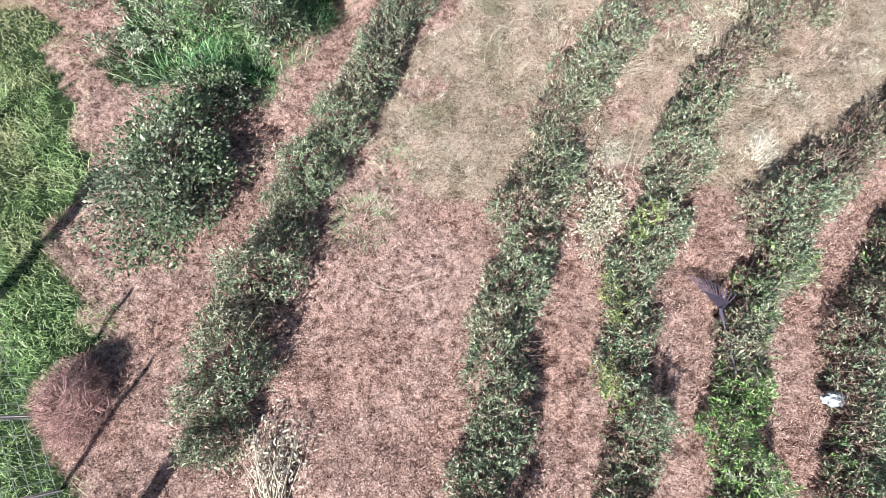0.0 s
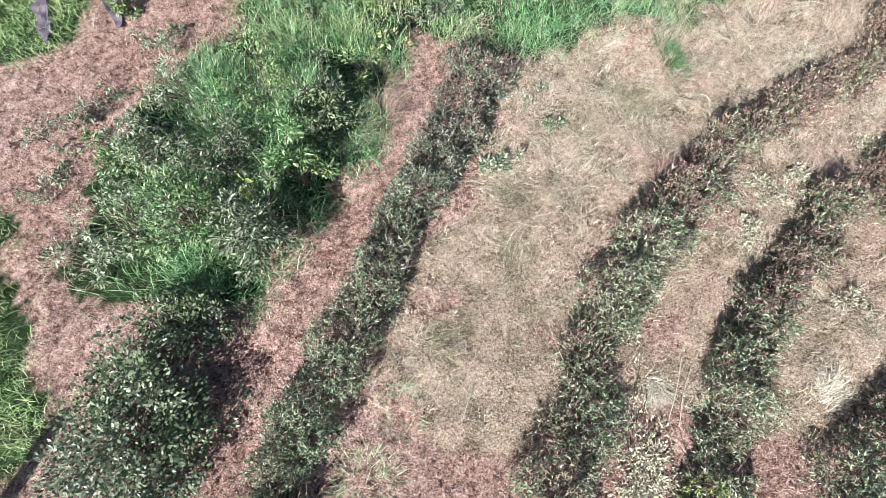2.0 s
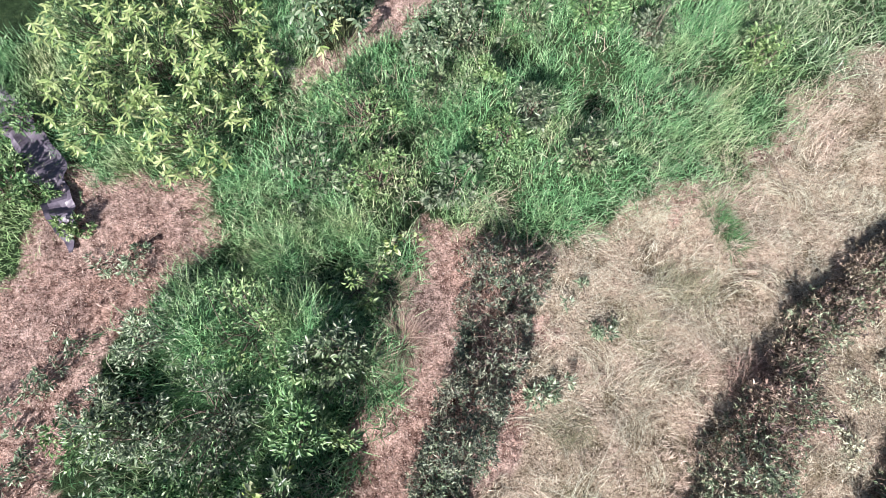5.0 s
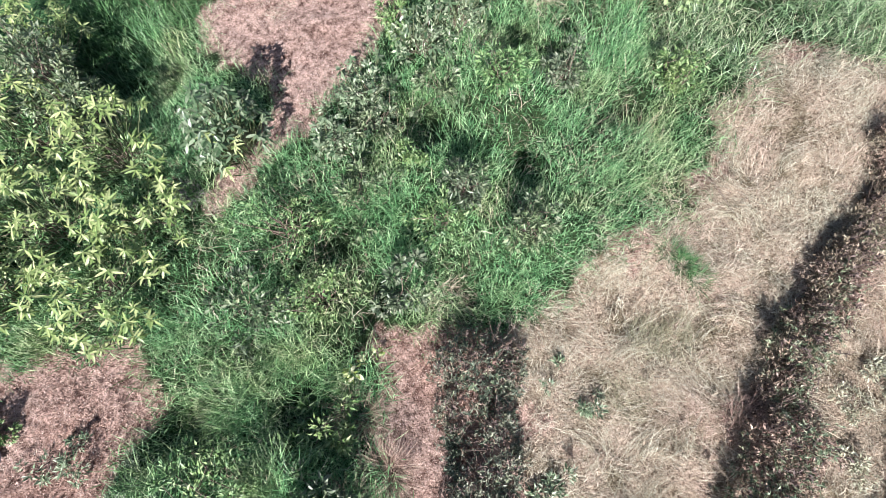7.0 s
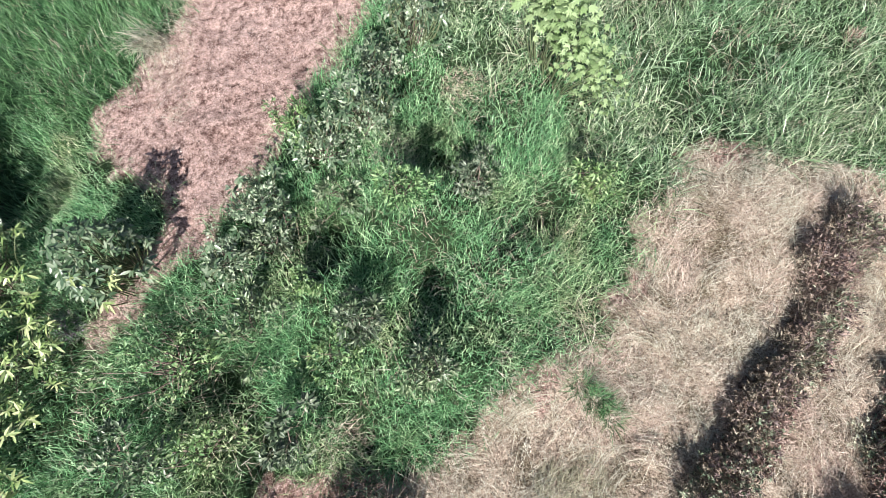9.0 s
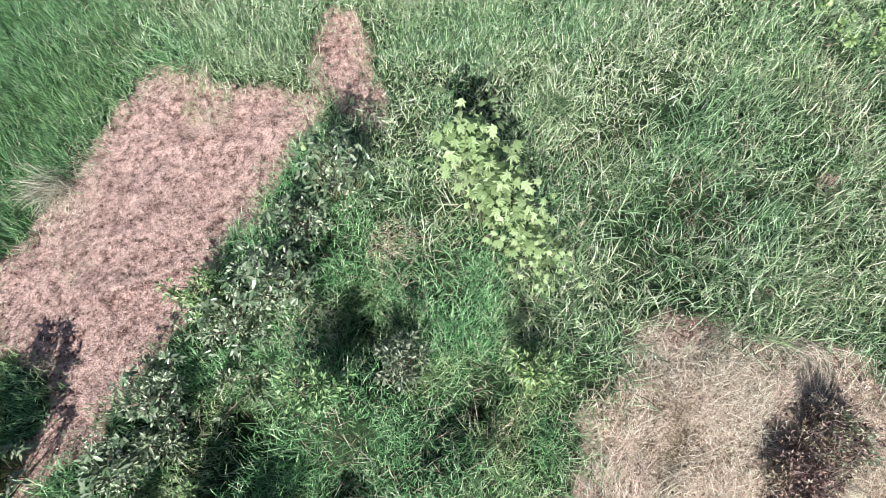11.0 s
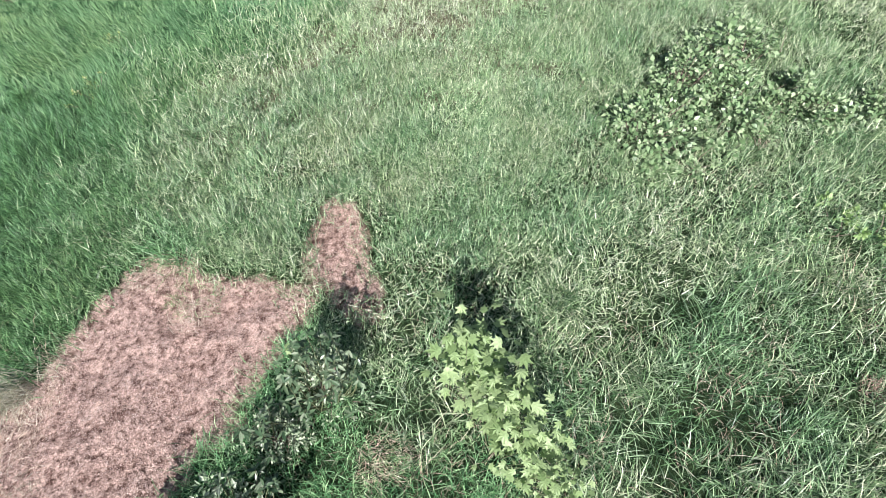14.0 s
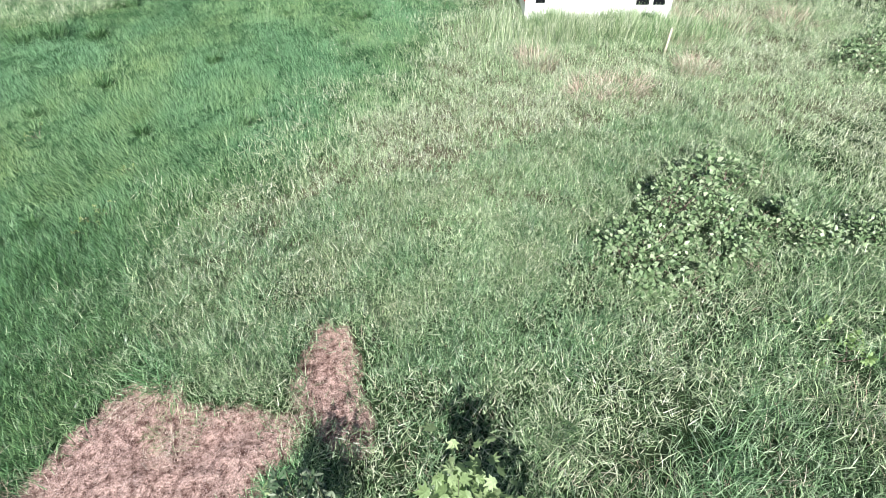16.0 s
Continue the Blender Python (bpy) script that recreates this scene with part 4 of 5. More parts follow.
# ---- shrubs and weeds ----
def shrub(x, y, rx, ry, tall, count, material, label, name="shrub", category="shrub", leaf=(0.06, 0.11), wide=0.5, group="", hollow=0.5, round_leaf=True, seed=0, low=0.0, gap=None, holes=0.22):
    """A leafy shrub: shoots at uneven heights over branching stems, each shoot with its own spray of separate leaves."""
    z = float(height(x, y))
    m = max(5, count // 34)
    d = unit(rng.normal(0, 1, (m, 3)) * np.array([1, 1, 0.8]))
    d[:, 2] = np.abs(d[:, 2]) - low
    az = np.arctan2(d[:, 1], d[:, 0])
    lobe = 0.55 + 0.62 * grain(az * 1.1 + 7, d[:, 2] * 2.2, 0.75, seed + 5) + 0.16 * rng.normal(0, 1, m)
    r = np.clip(lobe, 0.25, 1.3) * rng.uniform(hollow, 1.0, m) ** 0.6
    shoot = np.stack([x + d[:, 0] * rx * r, y + d[:, 1] * ry * r, z + 0.08 * tall + d[:, 2] * tall * 0.9 * r], 1)
    keep = grain(shoot[:, 0] + shoot[:, 2], shoot[:, 1], 0.2, seed + 6) > holes * 0.8
    if tall > 0.3:
        for mx, my, mr, _ in HOLLOWS:
            keep &= np.hypot(shoot[:, 0] - mx, shoot[:, 1] - my) > mr * rng.uniform(0.4, 0.9, m)
    if gap:
        keep &= np.hypot(shoot[:, 0] - gap[0], (shoot[:, 1] - gap[1]) * 0.8) > gap[2] * rng.uniform(0.3, 1.1, m)
    if keep.sum() >= 3:
        shoot, d = shoot[keep], d[keep]
    m = len(shoot)
    n = int(count * (1 - 0.6 * holes))
    i = rng.integers(0, m, n)
    reach = (rng.uniform(0.13, 0.3, m) * math.sqrt(rx * ry)).clip(0.035, 0.17)
    e = unit(rng.normal(0, 1, (n, 3)) + d[i] * 0.5 + np.array([0, 0, 0.35]))
    flat = min(1.0, 1.6 * tall / (rx + ry))
    pos = shoot[i] + e * (reach[i] * rng.uniform(0.2, 1.0, n) ** 0.6)[:, None] * np.array([1, 1, flat])
    pos[:, 2] = np.maximum(pos[:, 2], height(pos[:, 0], pos[:, 1]) + 0.02)
    axis = e * 0.8 + d[i] * 0.25 + rng.normal(0, 0.4, (n, 3)) - np.array([0, 0, 0.12])
    face = np.array([0, 0, 0.9]) + e * 0.6 + rng.normal(0, 0.35, (n, 3))
    size = rng.uniform(*leaf, n) * rng.uniform(0.75, 1.2, m)[i]
    root = thing(name, label, category, group, (x, y, z))
    v = leaves(pos, axis, face, size, size * wide * rng.uniform(0.8, 1.2, n), 0.18, round_leaf)
    part("foliage", mesh_of("foliage", *v, material), root)
    foot = np.array([x, y, z - 0.03]) + rng.normal(0, 1, (m, 3)) * np.array([0.12 * rx, 0.12 * ry, 0])
    v = twigs(foot, shoot - d * 0.02, 0.009, 0.003, 0.1)
    part("branchwork", mesh_of("branchwork", *v, TWIG), root)
    return root


def tuft(x, y, spread, count, lengths, widths, material, label, name="grass_tuft", category="grass tuft", lean=(0.1, 0.8), curl=(0.4, 1.4), group="", comb=None):
    """A clump of blades springing from one foot."""
    t = rng.uniform(0, 2 * np.pi, count)
    r = spread * np.sqrt(rng.random(count))
    bx, by = x + r * np.cos(t), y + r * np.sin(t)
    heading = t + rng.normal(0, 0.9, count) if comb is None else comb + rng.normal(0, 0.75, count)
    v = blades(on_ground(bx, by, -0.01), heading, rng.uniform(*lengths, count), rng.uniform(*widths, count),
               rng.uniform(*lean, count), rng.uniform(*curl, count), 4)
    return tagged(new(name, mesh_of(name, *v, material)), label, category, group)


# tall dark bushes behind the yellow-green shrubs, added to make deep shade there
for k, (sx, sy, sr, sh) in enumerate(((-3.0, 11.0, 0.5, 1.35), (-2.75, 10.5, 0.35, 1.1))):
    shrub(sx, sy, sr, sr, sh, int(5200 * sr), SHRUB_LEAF, "tall dark leafy bush added as shade behind the yellow-green shrubs", "shrub", "shrub", (0.04, 0.08), 0.4, "tall dark bushes", 0.3, "sliver", seed=604 + k)
# big evergreen shrub beside the hedge
shrub(-2.85, 2.25, 0.72, 0.92, 0.9, 9500, SHRUB_LEAF, "large rounded evergreen shrub with glossy grey-green leaves", leaf=(0.032, 0.06), wide=0.52, holes=0.16, round_leaf=False, seed=610, gap=(-2.5, 2.15, 0.2))
shrub(-2.62, 3.35, 0.4, 0.35, 0.6, 2600, SHRUB_LEAF, "dense dark evergreen shrub at the thicket's edge", leaf=(0.03, 0.06), round_leaf="sliver", seed=611)

# overgrown thicket of weeds and young shrubs
def build_thicket():
    x, y = scatter((-4.4, -0.5, 3.2, 7.2), 5200)
    keep = inside(x + rng.normal(0, 0.08, len(x)), y + rng.normal(0, 0.08, len(x)), THICKET, 0.35) & ~open_pocket(x, y) & (rng.random(len(x)) < (0.1 + 1.2 * grain(x, y, 0.45, 37)) * np.clip(0.08 + (x + 3.45) / 0.9, 0.08, 1))
    stuff("thicket_grass", [tufted(x[keep], y[keep], (0.1, 0.34), (0.004, 0.009), 120, (0.0, 0.7), (0.2, 1.5), 2, 6.0, 1.9)], LUSH, "tall weedy grass inside the overgrown thicket", "grass")


build_thicket()
THICKET_SHRUBS = [(-2.0, 4.2, 0.5, 0.75), (-2.7, 4.4, 0.55, 0.8), (-3.3, 4.3, 0.5, 0.6), (-1.65, 4.95, 0.4, 0.95), (-2.5, 5.2, 0.6, 0.9), (-3.3, 5.2, 0.5, 0.7), (-1.4, 5.65, 0.38, 0.95),
                  (-2.2, 6.0, 0.55, 0.9), (-3.1, 6.0, 0.4, 0.6), (-1.2, 6.35, 0.38, 0.95), (-3.8, 4.0, 0.3, 0.4)]
for k, (sx, sy, sr, sh) in enumerate(THICKET_SHRUBS):
    silver = sx < -2.9
    shrub(sx, sy, sr * 0.95, sr * 1.0, sh * 1.2, int((3200 if silver else 5200) * sr), SILVER_LEAF if silver else (SHRUB_LEAF, WEED_LEAF)[k % 2],
          "sparse silvery-leaved young shrub in straw and grass" if silver else ("young evergreen shrub with narrow leaves in the thicket", "leafy green weed bush growing through tall grass")[k % 2],
          name="weed_bush" if k % 2 and not silver else "shrub", category="weed" if k % 2 and not silver else "shrub", leaf=(0.025, 0.06) if k % 3 else (0.035, 0.085), wide=0.36, seed=620 + k, group="thicket bushes", holes=0.42, hollow=0.25, round_leaf="sliver")
for k, (sx, sy) in enumerate(((-3.32, 6.98), (-3.02, 6.63), (-3.47, 6.78), (-4.15, 5.87), (-3.96, 6.12), (-4.33, 5.63), (-4.64, 5.46), (-3.69, 5.62), (-3.46, 5.99), (-3.78, 6.92), (-3.21, 6.24), (-3.90, 5.50), (-4.31, 5.28), (-4.35, 4.99), (-4.45, 4.72))):
    shrub(sx, sy, 0.2 + 0.05 * (k % 3), 0.22, 0.26 + 0.06 * (k % 4), 170 + 30 * (k % 3), SILVER_LEAF, "sparse silvery sprig rooted in dry soil", "sprig", "shrub", (0.025, 0.065), 0.32, "silvery sprigs", 0.1, "sliver", seed=670 + k)
NORTH_SHRUBS = [(-1.6, 7.6, 0.5, 0.7), (-0.9, 7.5, 0.45, 0.8), (-0.1, 7.3, 0.4, 0.7), (-1.0, 8.3, 0.5, 0.8), (-0.2, 8.3, 0.5, 0.75), (0.5, 7.8, 0.4, 0.6), (0.25, 9.2, 0.5, 0.7),
                (0.6, 8.6, 0.4, 0.65), (1.1, 9.4, 0.4, 0.7)]
for k, (sx, sy, sr, sh) in enumerate(NORTH_SHRUBS):
    shrub(sx, sy, sr * 0.9, sr * 0.9, sh, int((1900 if k % 2 == 0 else 3000) * sr), (SHRUB_LEAF, WEED_LEAF)[k % 2], ("bush with grey-green oval leaves in lush grass", "bright leafy weed bush standing in lush grass")[k % 2],
          name=("shrub", "weed_bush")[k % 2], category=("shrub", "weed")[k % 2], leaf=((0.04, 0.085), (0.025, 0.065))[k % 2], wide=0.4, holes=0.4, hollow=0.2, round_leaf="sliver", seed=640 + k, group="bushes in the lush grass")
# added weeds, set sunward of dark spots so their shadows fall there
for k, (sx, sy) in enumerate(((1.68, 9.06), (0.82, 8.03), (0.88, 10.30), (1.24, 7.36), (-3.68, 5.18), (-3.28, 5.38), (-1.62, 5.65), (2.47, 9.0), (3.6, 8.45))):
    shrub(sx, sy, 0.28, 0.28, 0.62 + 0.08 * (k % 3), 1300, (WEED_LEAF, SHRUB_LEAF)[k % 2], "tall leafy weed added above the grass to cast shade", "weed_bush", "weed", (0.03, 0.075), 0.36, "tall weeds in the grass", 0.15, "sliver", seed=700 + k, holes=0.3)
for sx, sy, sz in ((-0.74, 6.72, 0.75), (-1.98, 4.62, 0.8)):
    shrub(sx, sy, 0.16, 0.13, sz, 60, YELLOW_LEAF, "small weed with yellowed leaves standing out of the thicket", "yellow_weed", "weed", (0.035, 0.075), 0.55, "yellow weeds", 0.75, seed=660)


def leaf_mesh(name, length, width, material, lobes=0):
    """One large leaf, its base at the origin, along +y, folded at the midrib."""
    bm = bmesh.new()
    if lobes:
        rim = [(0, 0), (0.28, -0.04), (0.5, 0.12), (0.33, 0.24), (0.52, 0.55), (0.26, 0.5), (0.2, 0.66), (0.0, 1.0)]
    else:
        rim = [(0, 0), (0.26, 0.14), (0.46, 0.36), (0.46, 0.58), (0.28, 0.82), (0.0, 1.0)]
    mids = [bm.verts.new((0, length * t, -0.1 * length * t * t)) for t in (0, 0.35, 0.7, 1.0)]
    for sgn in (-1, 1):
        edge = [bm.verts.new((sgn * width * a, length * b, 0.1 * width * a - 0.1 * length * b * b)) for a, b in rim[1:-1]]
        ring = [mids[0], *edge, mids[3]]
        for p, q in zip(ring, ring[1:]):
            m = mids[1] if q.co.y / length < 0.43 or p is mids[0] else (mids[2] if p.co.y / length > 0.42 else mids[1])
            if len({p, q, m}) == 3:
                bm.faces.new((p, q, m) if sgn > 0 else (q, p, m))
        turn = next(e for e in ring[1:] if e.co.y / length > 0.42)
        if turn is not mids[3]:
            bm.faces.new((mids[1], turn, mids[2]) if sgn > 0 else (turn, mids[1], mids[2]))
    me = bpy.data.meshes.new(name)
    bmesh.ops.recalc_face_normals(bm, faces=bm.faces)
    bm.to_mesh(me)
    bm.free()
    me.materials.append(material)
    return me


def put_leaf(me, root, base, heading, dip, roll, scale):
    ob = new("leaf", me)
    ob.parent = root
    ob.matrix_parent_inverse = Matrix.Translation(root.location).inverted()
    ob.matrix_basis = Matrix.LocRotScale(base, Euler((radians(-dip), radians(roll), heading - math.pi / 2), "XYZ"), (scale, scale, scale))
    return ob


LANCE = [leaf_mesh("leaf", 0.18, 0.038, LANCE_LEAF), leaf_mesh("leaf", 0.15, 0.04, LANCE_LEAF)]
OVAL = [leaf_mesh("leaf", 0.15, 0.048, OVAL_LEAF), leaf_mesh("leaf", 0.12, 0.042, OVAL_LEAF)]
LOBED = [leaf_mesh("leaf", 0.15, 0.17, LOBED_LEAF, 5), leaf_mesh("leaf", 0.12, 0.14, LOBED_LEAF, 5)]


def maple_leaf(name, size, material, droop):
    """A five-pointed leaf, stalk end at the origin, along +y, its lobes drooping outward."""
    tips = ((-150, 0.34), (-112, 0.3), (-88, 0.6), (-62, 0.36), (-42, 0.82), (-20, 0.46), (0, 1.0), (20, 0.46), (42, 0.82), (62, 0.36), (88, 0.6), (112, 0.3), (150, 0.34))
    bm = bmesh.new()
    hub = bm.verts.new((0, 0.3 * size, 0))
    rim = []
    for a, r in tips:
        x, y = math.sin(radians(a)) * r * size * 0.72, 0.3 * size + math.cos(radians(a)) * r * size * 0.7
        rim.append(bm.verts.new((x, y, -droop * (x * x + (y - 0.3 * size) ** 2) / size)))
    for p, q in zip(rim, rim[1:] + rim[:1]):
        bm.faces.new((hub, q, p))
    me = bpy.data.meshes.new(name)
    bmesh.ops.recalc_face_normals(bm, faces=bm.faces)
    bm.to_mesh(me)
    bm.free()
    me.materials.append(material)
    return me


MAPLE = [maple_leaf("leaf", 0.19, LOBED_LEAF, 0.35), maple_leaf("leaf", 0.16, LOBED_LEAF, 0.6), maple_leaf("leaf", 0.18, LOBED_LEAF, 0.15)]


def whorl_plant(x, y, radius, tall, whorls, kinds, label, name, category, per=9, group="", dip=(5, 50), scale=(0.7, 1.15), seed=0):
    """A shrub whose shoots end in whorls of large leaves, each leaf a piece of its own."""
    r = random.Random(seed)
    z = float(height(x, y))
    root = thing(name, label, category, group, (x, y, z))
    tips = []
    for _ in range(whorls):
        a, d = r.uniform(0, 2 * math.pi), radius * math.sqrt(r.random())
        tips.append((x + d * math.cos(a), y + d * math.sin(a), z + tall * (1 - 0.55 * (d / radius) ** 2) * r.uniform(0.6, 1.05)))
    t = np.array(tips)
    foot = np.stack([x + (t[:, 0] - x) * 0.35, y + (t[:, 1] - y) * 0.35, np.full(len(t), z - 0.03)], 1)
    part("branchwork", mesh_of("branchwork", *twigs(foot, t, 0.008, 0.004, 0.08), GREEN_STEM), root)
    for tx, ty, tz in tips:
        turn = r.uniform(0, 6.28)
        for j in range(per):
            layer = j % 3
            put_leaf(r.choice(kinds), root, (tx, ty, tz - 0.05 * layer), turn + j * 2.4, r.uniform(*dip) + 12 * layer - 20, r.uniform(-25, 25), r.uniform(*scale))
    return root


for k, (sx, sy, sr, sh, nw) in enumerate(((-2.9, 8.3, 0.6, 0.8, 22), (-2.4, 8.9, 0.45, 0.8, 16), (-3.3, 9.2, 0.6, 0.95, 22), (-2.5, 9.8, 0.55, 1.0, 20), (-3.3, 10.3, 0.6, 1.0, 20),
                                          (-3.9, 8.6, 0.5, 0.8, 16), (-3.2, 11.4, 0.7, 0.9, 20), (-4.0, 9.8, 0.6, 0.9, 16))):
    whorl_plant(sx, sy, sr * 1.1, sh, int(nw * 1.75), LANCE, "yellow-green shrub with whorls of long lance-shaped leaves", "lance_leaf_shrub", "shrub", 14, "yellow-green shrubs", (-15, 45), (0.38, 0.75), 700 + k)
    shrub(sx, sy, sr * 1.05, sr * 1.05, sh * 0.65, int(2600 * sr), WEED_LEAF, "leafy undergrowth beneath the yellow-green shrubs", "weed_bush", "weed", (0.03, 0.065), 0.35, "undergrowth bushes", 0.3, "sliver", seed=720 + k)
whorl_plant(-1.25, 9.45, 0.42, 1.2, 84, OVAL, "upright bush with dark glossy oval leaves beside the lane", "oval_leaf_bush", "bush", 9, dip=(-10, 65), scale=(0.42, 0.78), seed=741)
whorl_plant(-1.3, 9.2, 0.14, 1.0, 4, LANCE, "pale yellow-green shoots growing through the dark bush", "yellow_shoots", "weed", 9, seed=742, scale=(0.5, 0.8))
for k, (sx, sy, sr, sh, nw) in enumerate(((-0.2, 9.15, 0.35, 0.6, 12), (0.3, 9.6, 0.38, 0.7, 14), (1.1, 9.98, 0.38, 0.7, 18), (1.6, 10.12, 0.4, 1.05, 30), (2.0, 10.75, 0.35, 0.8, 12), (2.52, 11.0, 0.38, 1.3, 46))):
    whorl_plant(sx, sy, sr, sh, nw, OVAL, "small glossy-leaved shrub on the lane's edge", "lane_shrub", "shrub", 7, "shrubs along the lane", (0, 45), (0.38, 0.7), 750 + k)
    shrub(sx, sy, sr * 0.9, sr * 0.9, sh * 0.75, int(3200 * sr), SILVER_LEAF, "low leafy growth under the lane shrubs", "weed_bush", "weed", (0.03, 0.06), 0.42, "undergrowth bushes", 0.3, "sliver", seed=760 + k)
whorl_plant(2.38, 11.3, 0.1, 0.95, 3, LOBED, "thin upright weed with yellowish leaves", "yellow_weed", "weed", 4, seed=771, scale=(0.4, 0.6))


# young maple with pale lobed leaves
def sapling():
    r = random.Random(5)
    root = thing("maple_sapling", "slender maple sapling with pale yellow-green lobed leaves", "sapling", "", (3.75, 10.1, float(height(3.75, 10.1))))
    spine = [(3.72, 10.62, 1.38), (3.76, 10.35, 1.3), (3.76, 10.05, 1.2), (3.74, 9.75, 1.05), (3.8, 9.45, 0.85), (3.82, 9.15, 0.6)]
    tips, big = [], []
    for _ in range(500):
        u = r.random() ** 0.8 * (len(spine) - 1)
        i, f = min(int(u), len(spine) - 2), u - min(int(u), len(spine) - 2)
        p = [spine[i][k] * (1 - f) + spine[i + 1][k] * f for k in range(3)]
        big.append(0.92 - 0.55 * u / (len(spine) - 1))
        tips.append((p[0] + r.gauss(0, 0.14) + 0.04 * u, p[1] + r.gauss(0, 0.12), float(height(p[0], p[1])) + p[2] * r.uniform(0.6, 1.02)))
    t = np.array(tips)
    foot = np.stack([3.75 + (t[:, 0] - 3.75) * 0.2, 10.0 + (t[:, 1] - 10.0) * 0.55, height(np.full(len(t), 3.75), t[:, 1]) - 0.03], 1)
    for k in range(0, len(t), 12):
        part("stem", mesh_of("stem", *twigs(foot[k:k + 1], t[k:k + 1], 0.008, 0.003, 0.06), GREEN_STEM), root)
    for tip, size in zip(tips, big):
        put_leaf(r.choice(MAPLE), root, tip, r.uniform(0, 6.28), r.uniform(-5, 45), r.uniform(-30, 30), size * r.uniform(0.7, 1.15))


sapling()

# bramble patch
def bramble():
    for k, (sx, sy, sr, sh) in enumerate(((7.5, 12.9, 0.75, 0.75), (8.3, 13.4, 0.7, 0.95), (8.9, 12.9, 0.6, 0.8), (9.4, 13.6, 0.65, 0.9), (8.4, 12.5, 0.5, 0.55), (9.6, 12.7, 0.55, 0.55), (9.9, 12.2, 0.4, 0.4), (10.7, 11.9, 0.6, 0.5), (7.2, 12.3, 0.3, 0.35))):
        shrub(sx, sy, sr, sr * 0.85, sh, int(3400 * sr), BRAMBLE_LEAF, "sprawling bramble with broad green leaves in tall grass", "bramble", "bramble", (0.045, 0.1), 0.62, "bramble patch", 0.4, False, seed=800 + k, holes=0.42)
    r = random.Random(77)
    for k in range(12):
        sx, sy, sr = r.uniform(7.0, 10.4), r.uniform(11.9, 14.1), r.uniform(0.2, 0.38)
        shrub(sx, sy, sr, sr, r.uniform(0.4, 0.85), 230, BRAMBLE_LEAF, "straggling bramble shoot with small leaves in tall grass", "bramble", "bramble", (0.035, 0.085), 0.5, "bramble patch", 0.1, False, seed=830 + k)
    for k, (sx, sy, sr) in enumerate(((8.5, 10.62, 0.3), (8.95, 10.45, 0.25))):
        shrub(sx, sy, sr, sr, 0.55, 210, LIME_LEAF, "sparse pale green climber over tall grass", "climber", "climber", (0.035, 0.075), 0.55, "climbers", 0.6, seed=815 + k)
    for k, (sx, sy, sr) in enumerate(((16.0, 16.0, 0.9), (17.2, 16.6, 1.0), (11.4, 11.4, 0.5))):
        shrub(sx, sy, sr, sr, 0.6, int(1500 * sr) + 60, BRAMBLE_LEAF, "leafy green bush half sunk in tall grass", "bramble", "bramble", (0.06, 0.12), 0.6, "bramble patch", 0.5, False, seed=820 + k)


bramble()

# weeds in the straw and far clumps
shrub(0.42, 5.07, 0.27, 0.22, 0.2, 420, SILVER_LEAF, "low green weed lying in dry straw", "weed", "weed", (0.025, 0.065), 0.34, "weeds in the straw", 0.02, "sliver", seed=840)
shrub(1.02, 5.76, 0.26, 0.26, 0.2, 420, SILVER_LEAF, "low green weed lying in dry straw", "weed", "weed", (0.025, 0.065), 0.34, "weeds in the straw", 0.02, "sliver", seed=841)
for sx, sy, n in ((2.52, 6.68, 150), (2.6, 6.5, 220), (2.66, 6.32, 150)):
    tuft(sx, sy, 0.1, n, (0.08, 0.24), (0.004, 0.008), DEEP_GRASS, "dark green grass tuft standing in the straw", "grass_tuft", "grass tuft", (0.0, 0.9), (0.2, 1.2), "green tufts in the straw")
for k, (sx, sy) in enumerate(((1.90, 5.95), (1.48, 5.51), (2.82, 7.21), (0.71, 4.75), (0.59, 4.04), (0.74, 3.25), (-0.18, 3.17), (2.16, 5.81))):
    tuft(sx, sy, 0.2 + 0.05 * (k % 3), 330, (0.08, 0.26), (0.003, 0.006), OLD_GRASS, "flattened olive-brown grass mat in the straw", "grass_mat", "grass mat", (0.6, 1.4), (0.2, 1.0), "matted old grass", 0.8 + 0.9 * k)
for k, (sx, sy) in enumerate(((-0.43, 11.75), (-0.22, 12.11), (0.01, 12.56), (-0.38, 11.32), (0.87, 13.26), (1.25, 13.22), (1.36, 12.50))):
    tuft(sx, sy, 0.26, 260, (0.05, 0.2), (0.003, 0.006), STRAW, "pale flattened straw along the lane", "straw_tuft", "straw tuft", (0.7, 1.45), (0.1, 0.9), "straw on the lane", 0.5 + 1.3 * k)
tuft(-0.55, 2.5, 0.25, 160, (0.06, 0.16), (0.004, 0.008), LUSH, "flattened green grass tuft on the soil", lean=(0.5, 1.3))
tuft(-0.85, 1.85, 0.3, 300, (0.08, 0.22), (0.004, 0.007), TAN_GRASS, "flattened half-dry grass tuft beside the hedge", lean=(0.5, 1.3))
tuft(-0.4, 12.35, 0.2, 340, (0.25, 0.5), (0.004, 0.009), PALE_STRAW, "pale dead grass tuft on the lane's edge", comb=-2.2)
tuft(1.42, 12.75, 0.3, 260, (0.06, 0.16), (0.004, 0.007), LUSH, "green sprouts creeping onto the bare lane", lean=(0.4, 1.2))
tuft(1.38, 13.45, 0.26, 170, (0.22, 0.5), (0.006, 0.013), LUSH, "coarse light green reed tuft", lean=(0.1, 0.9))
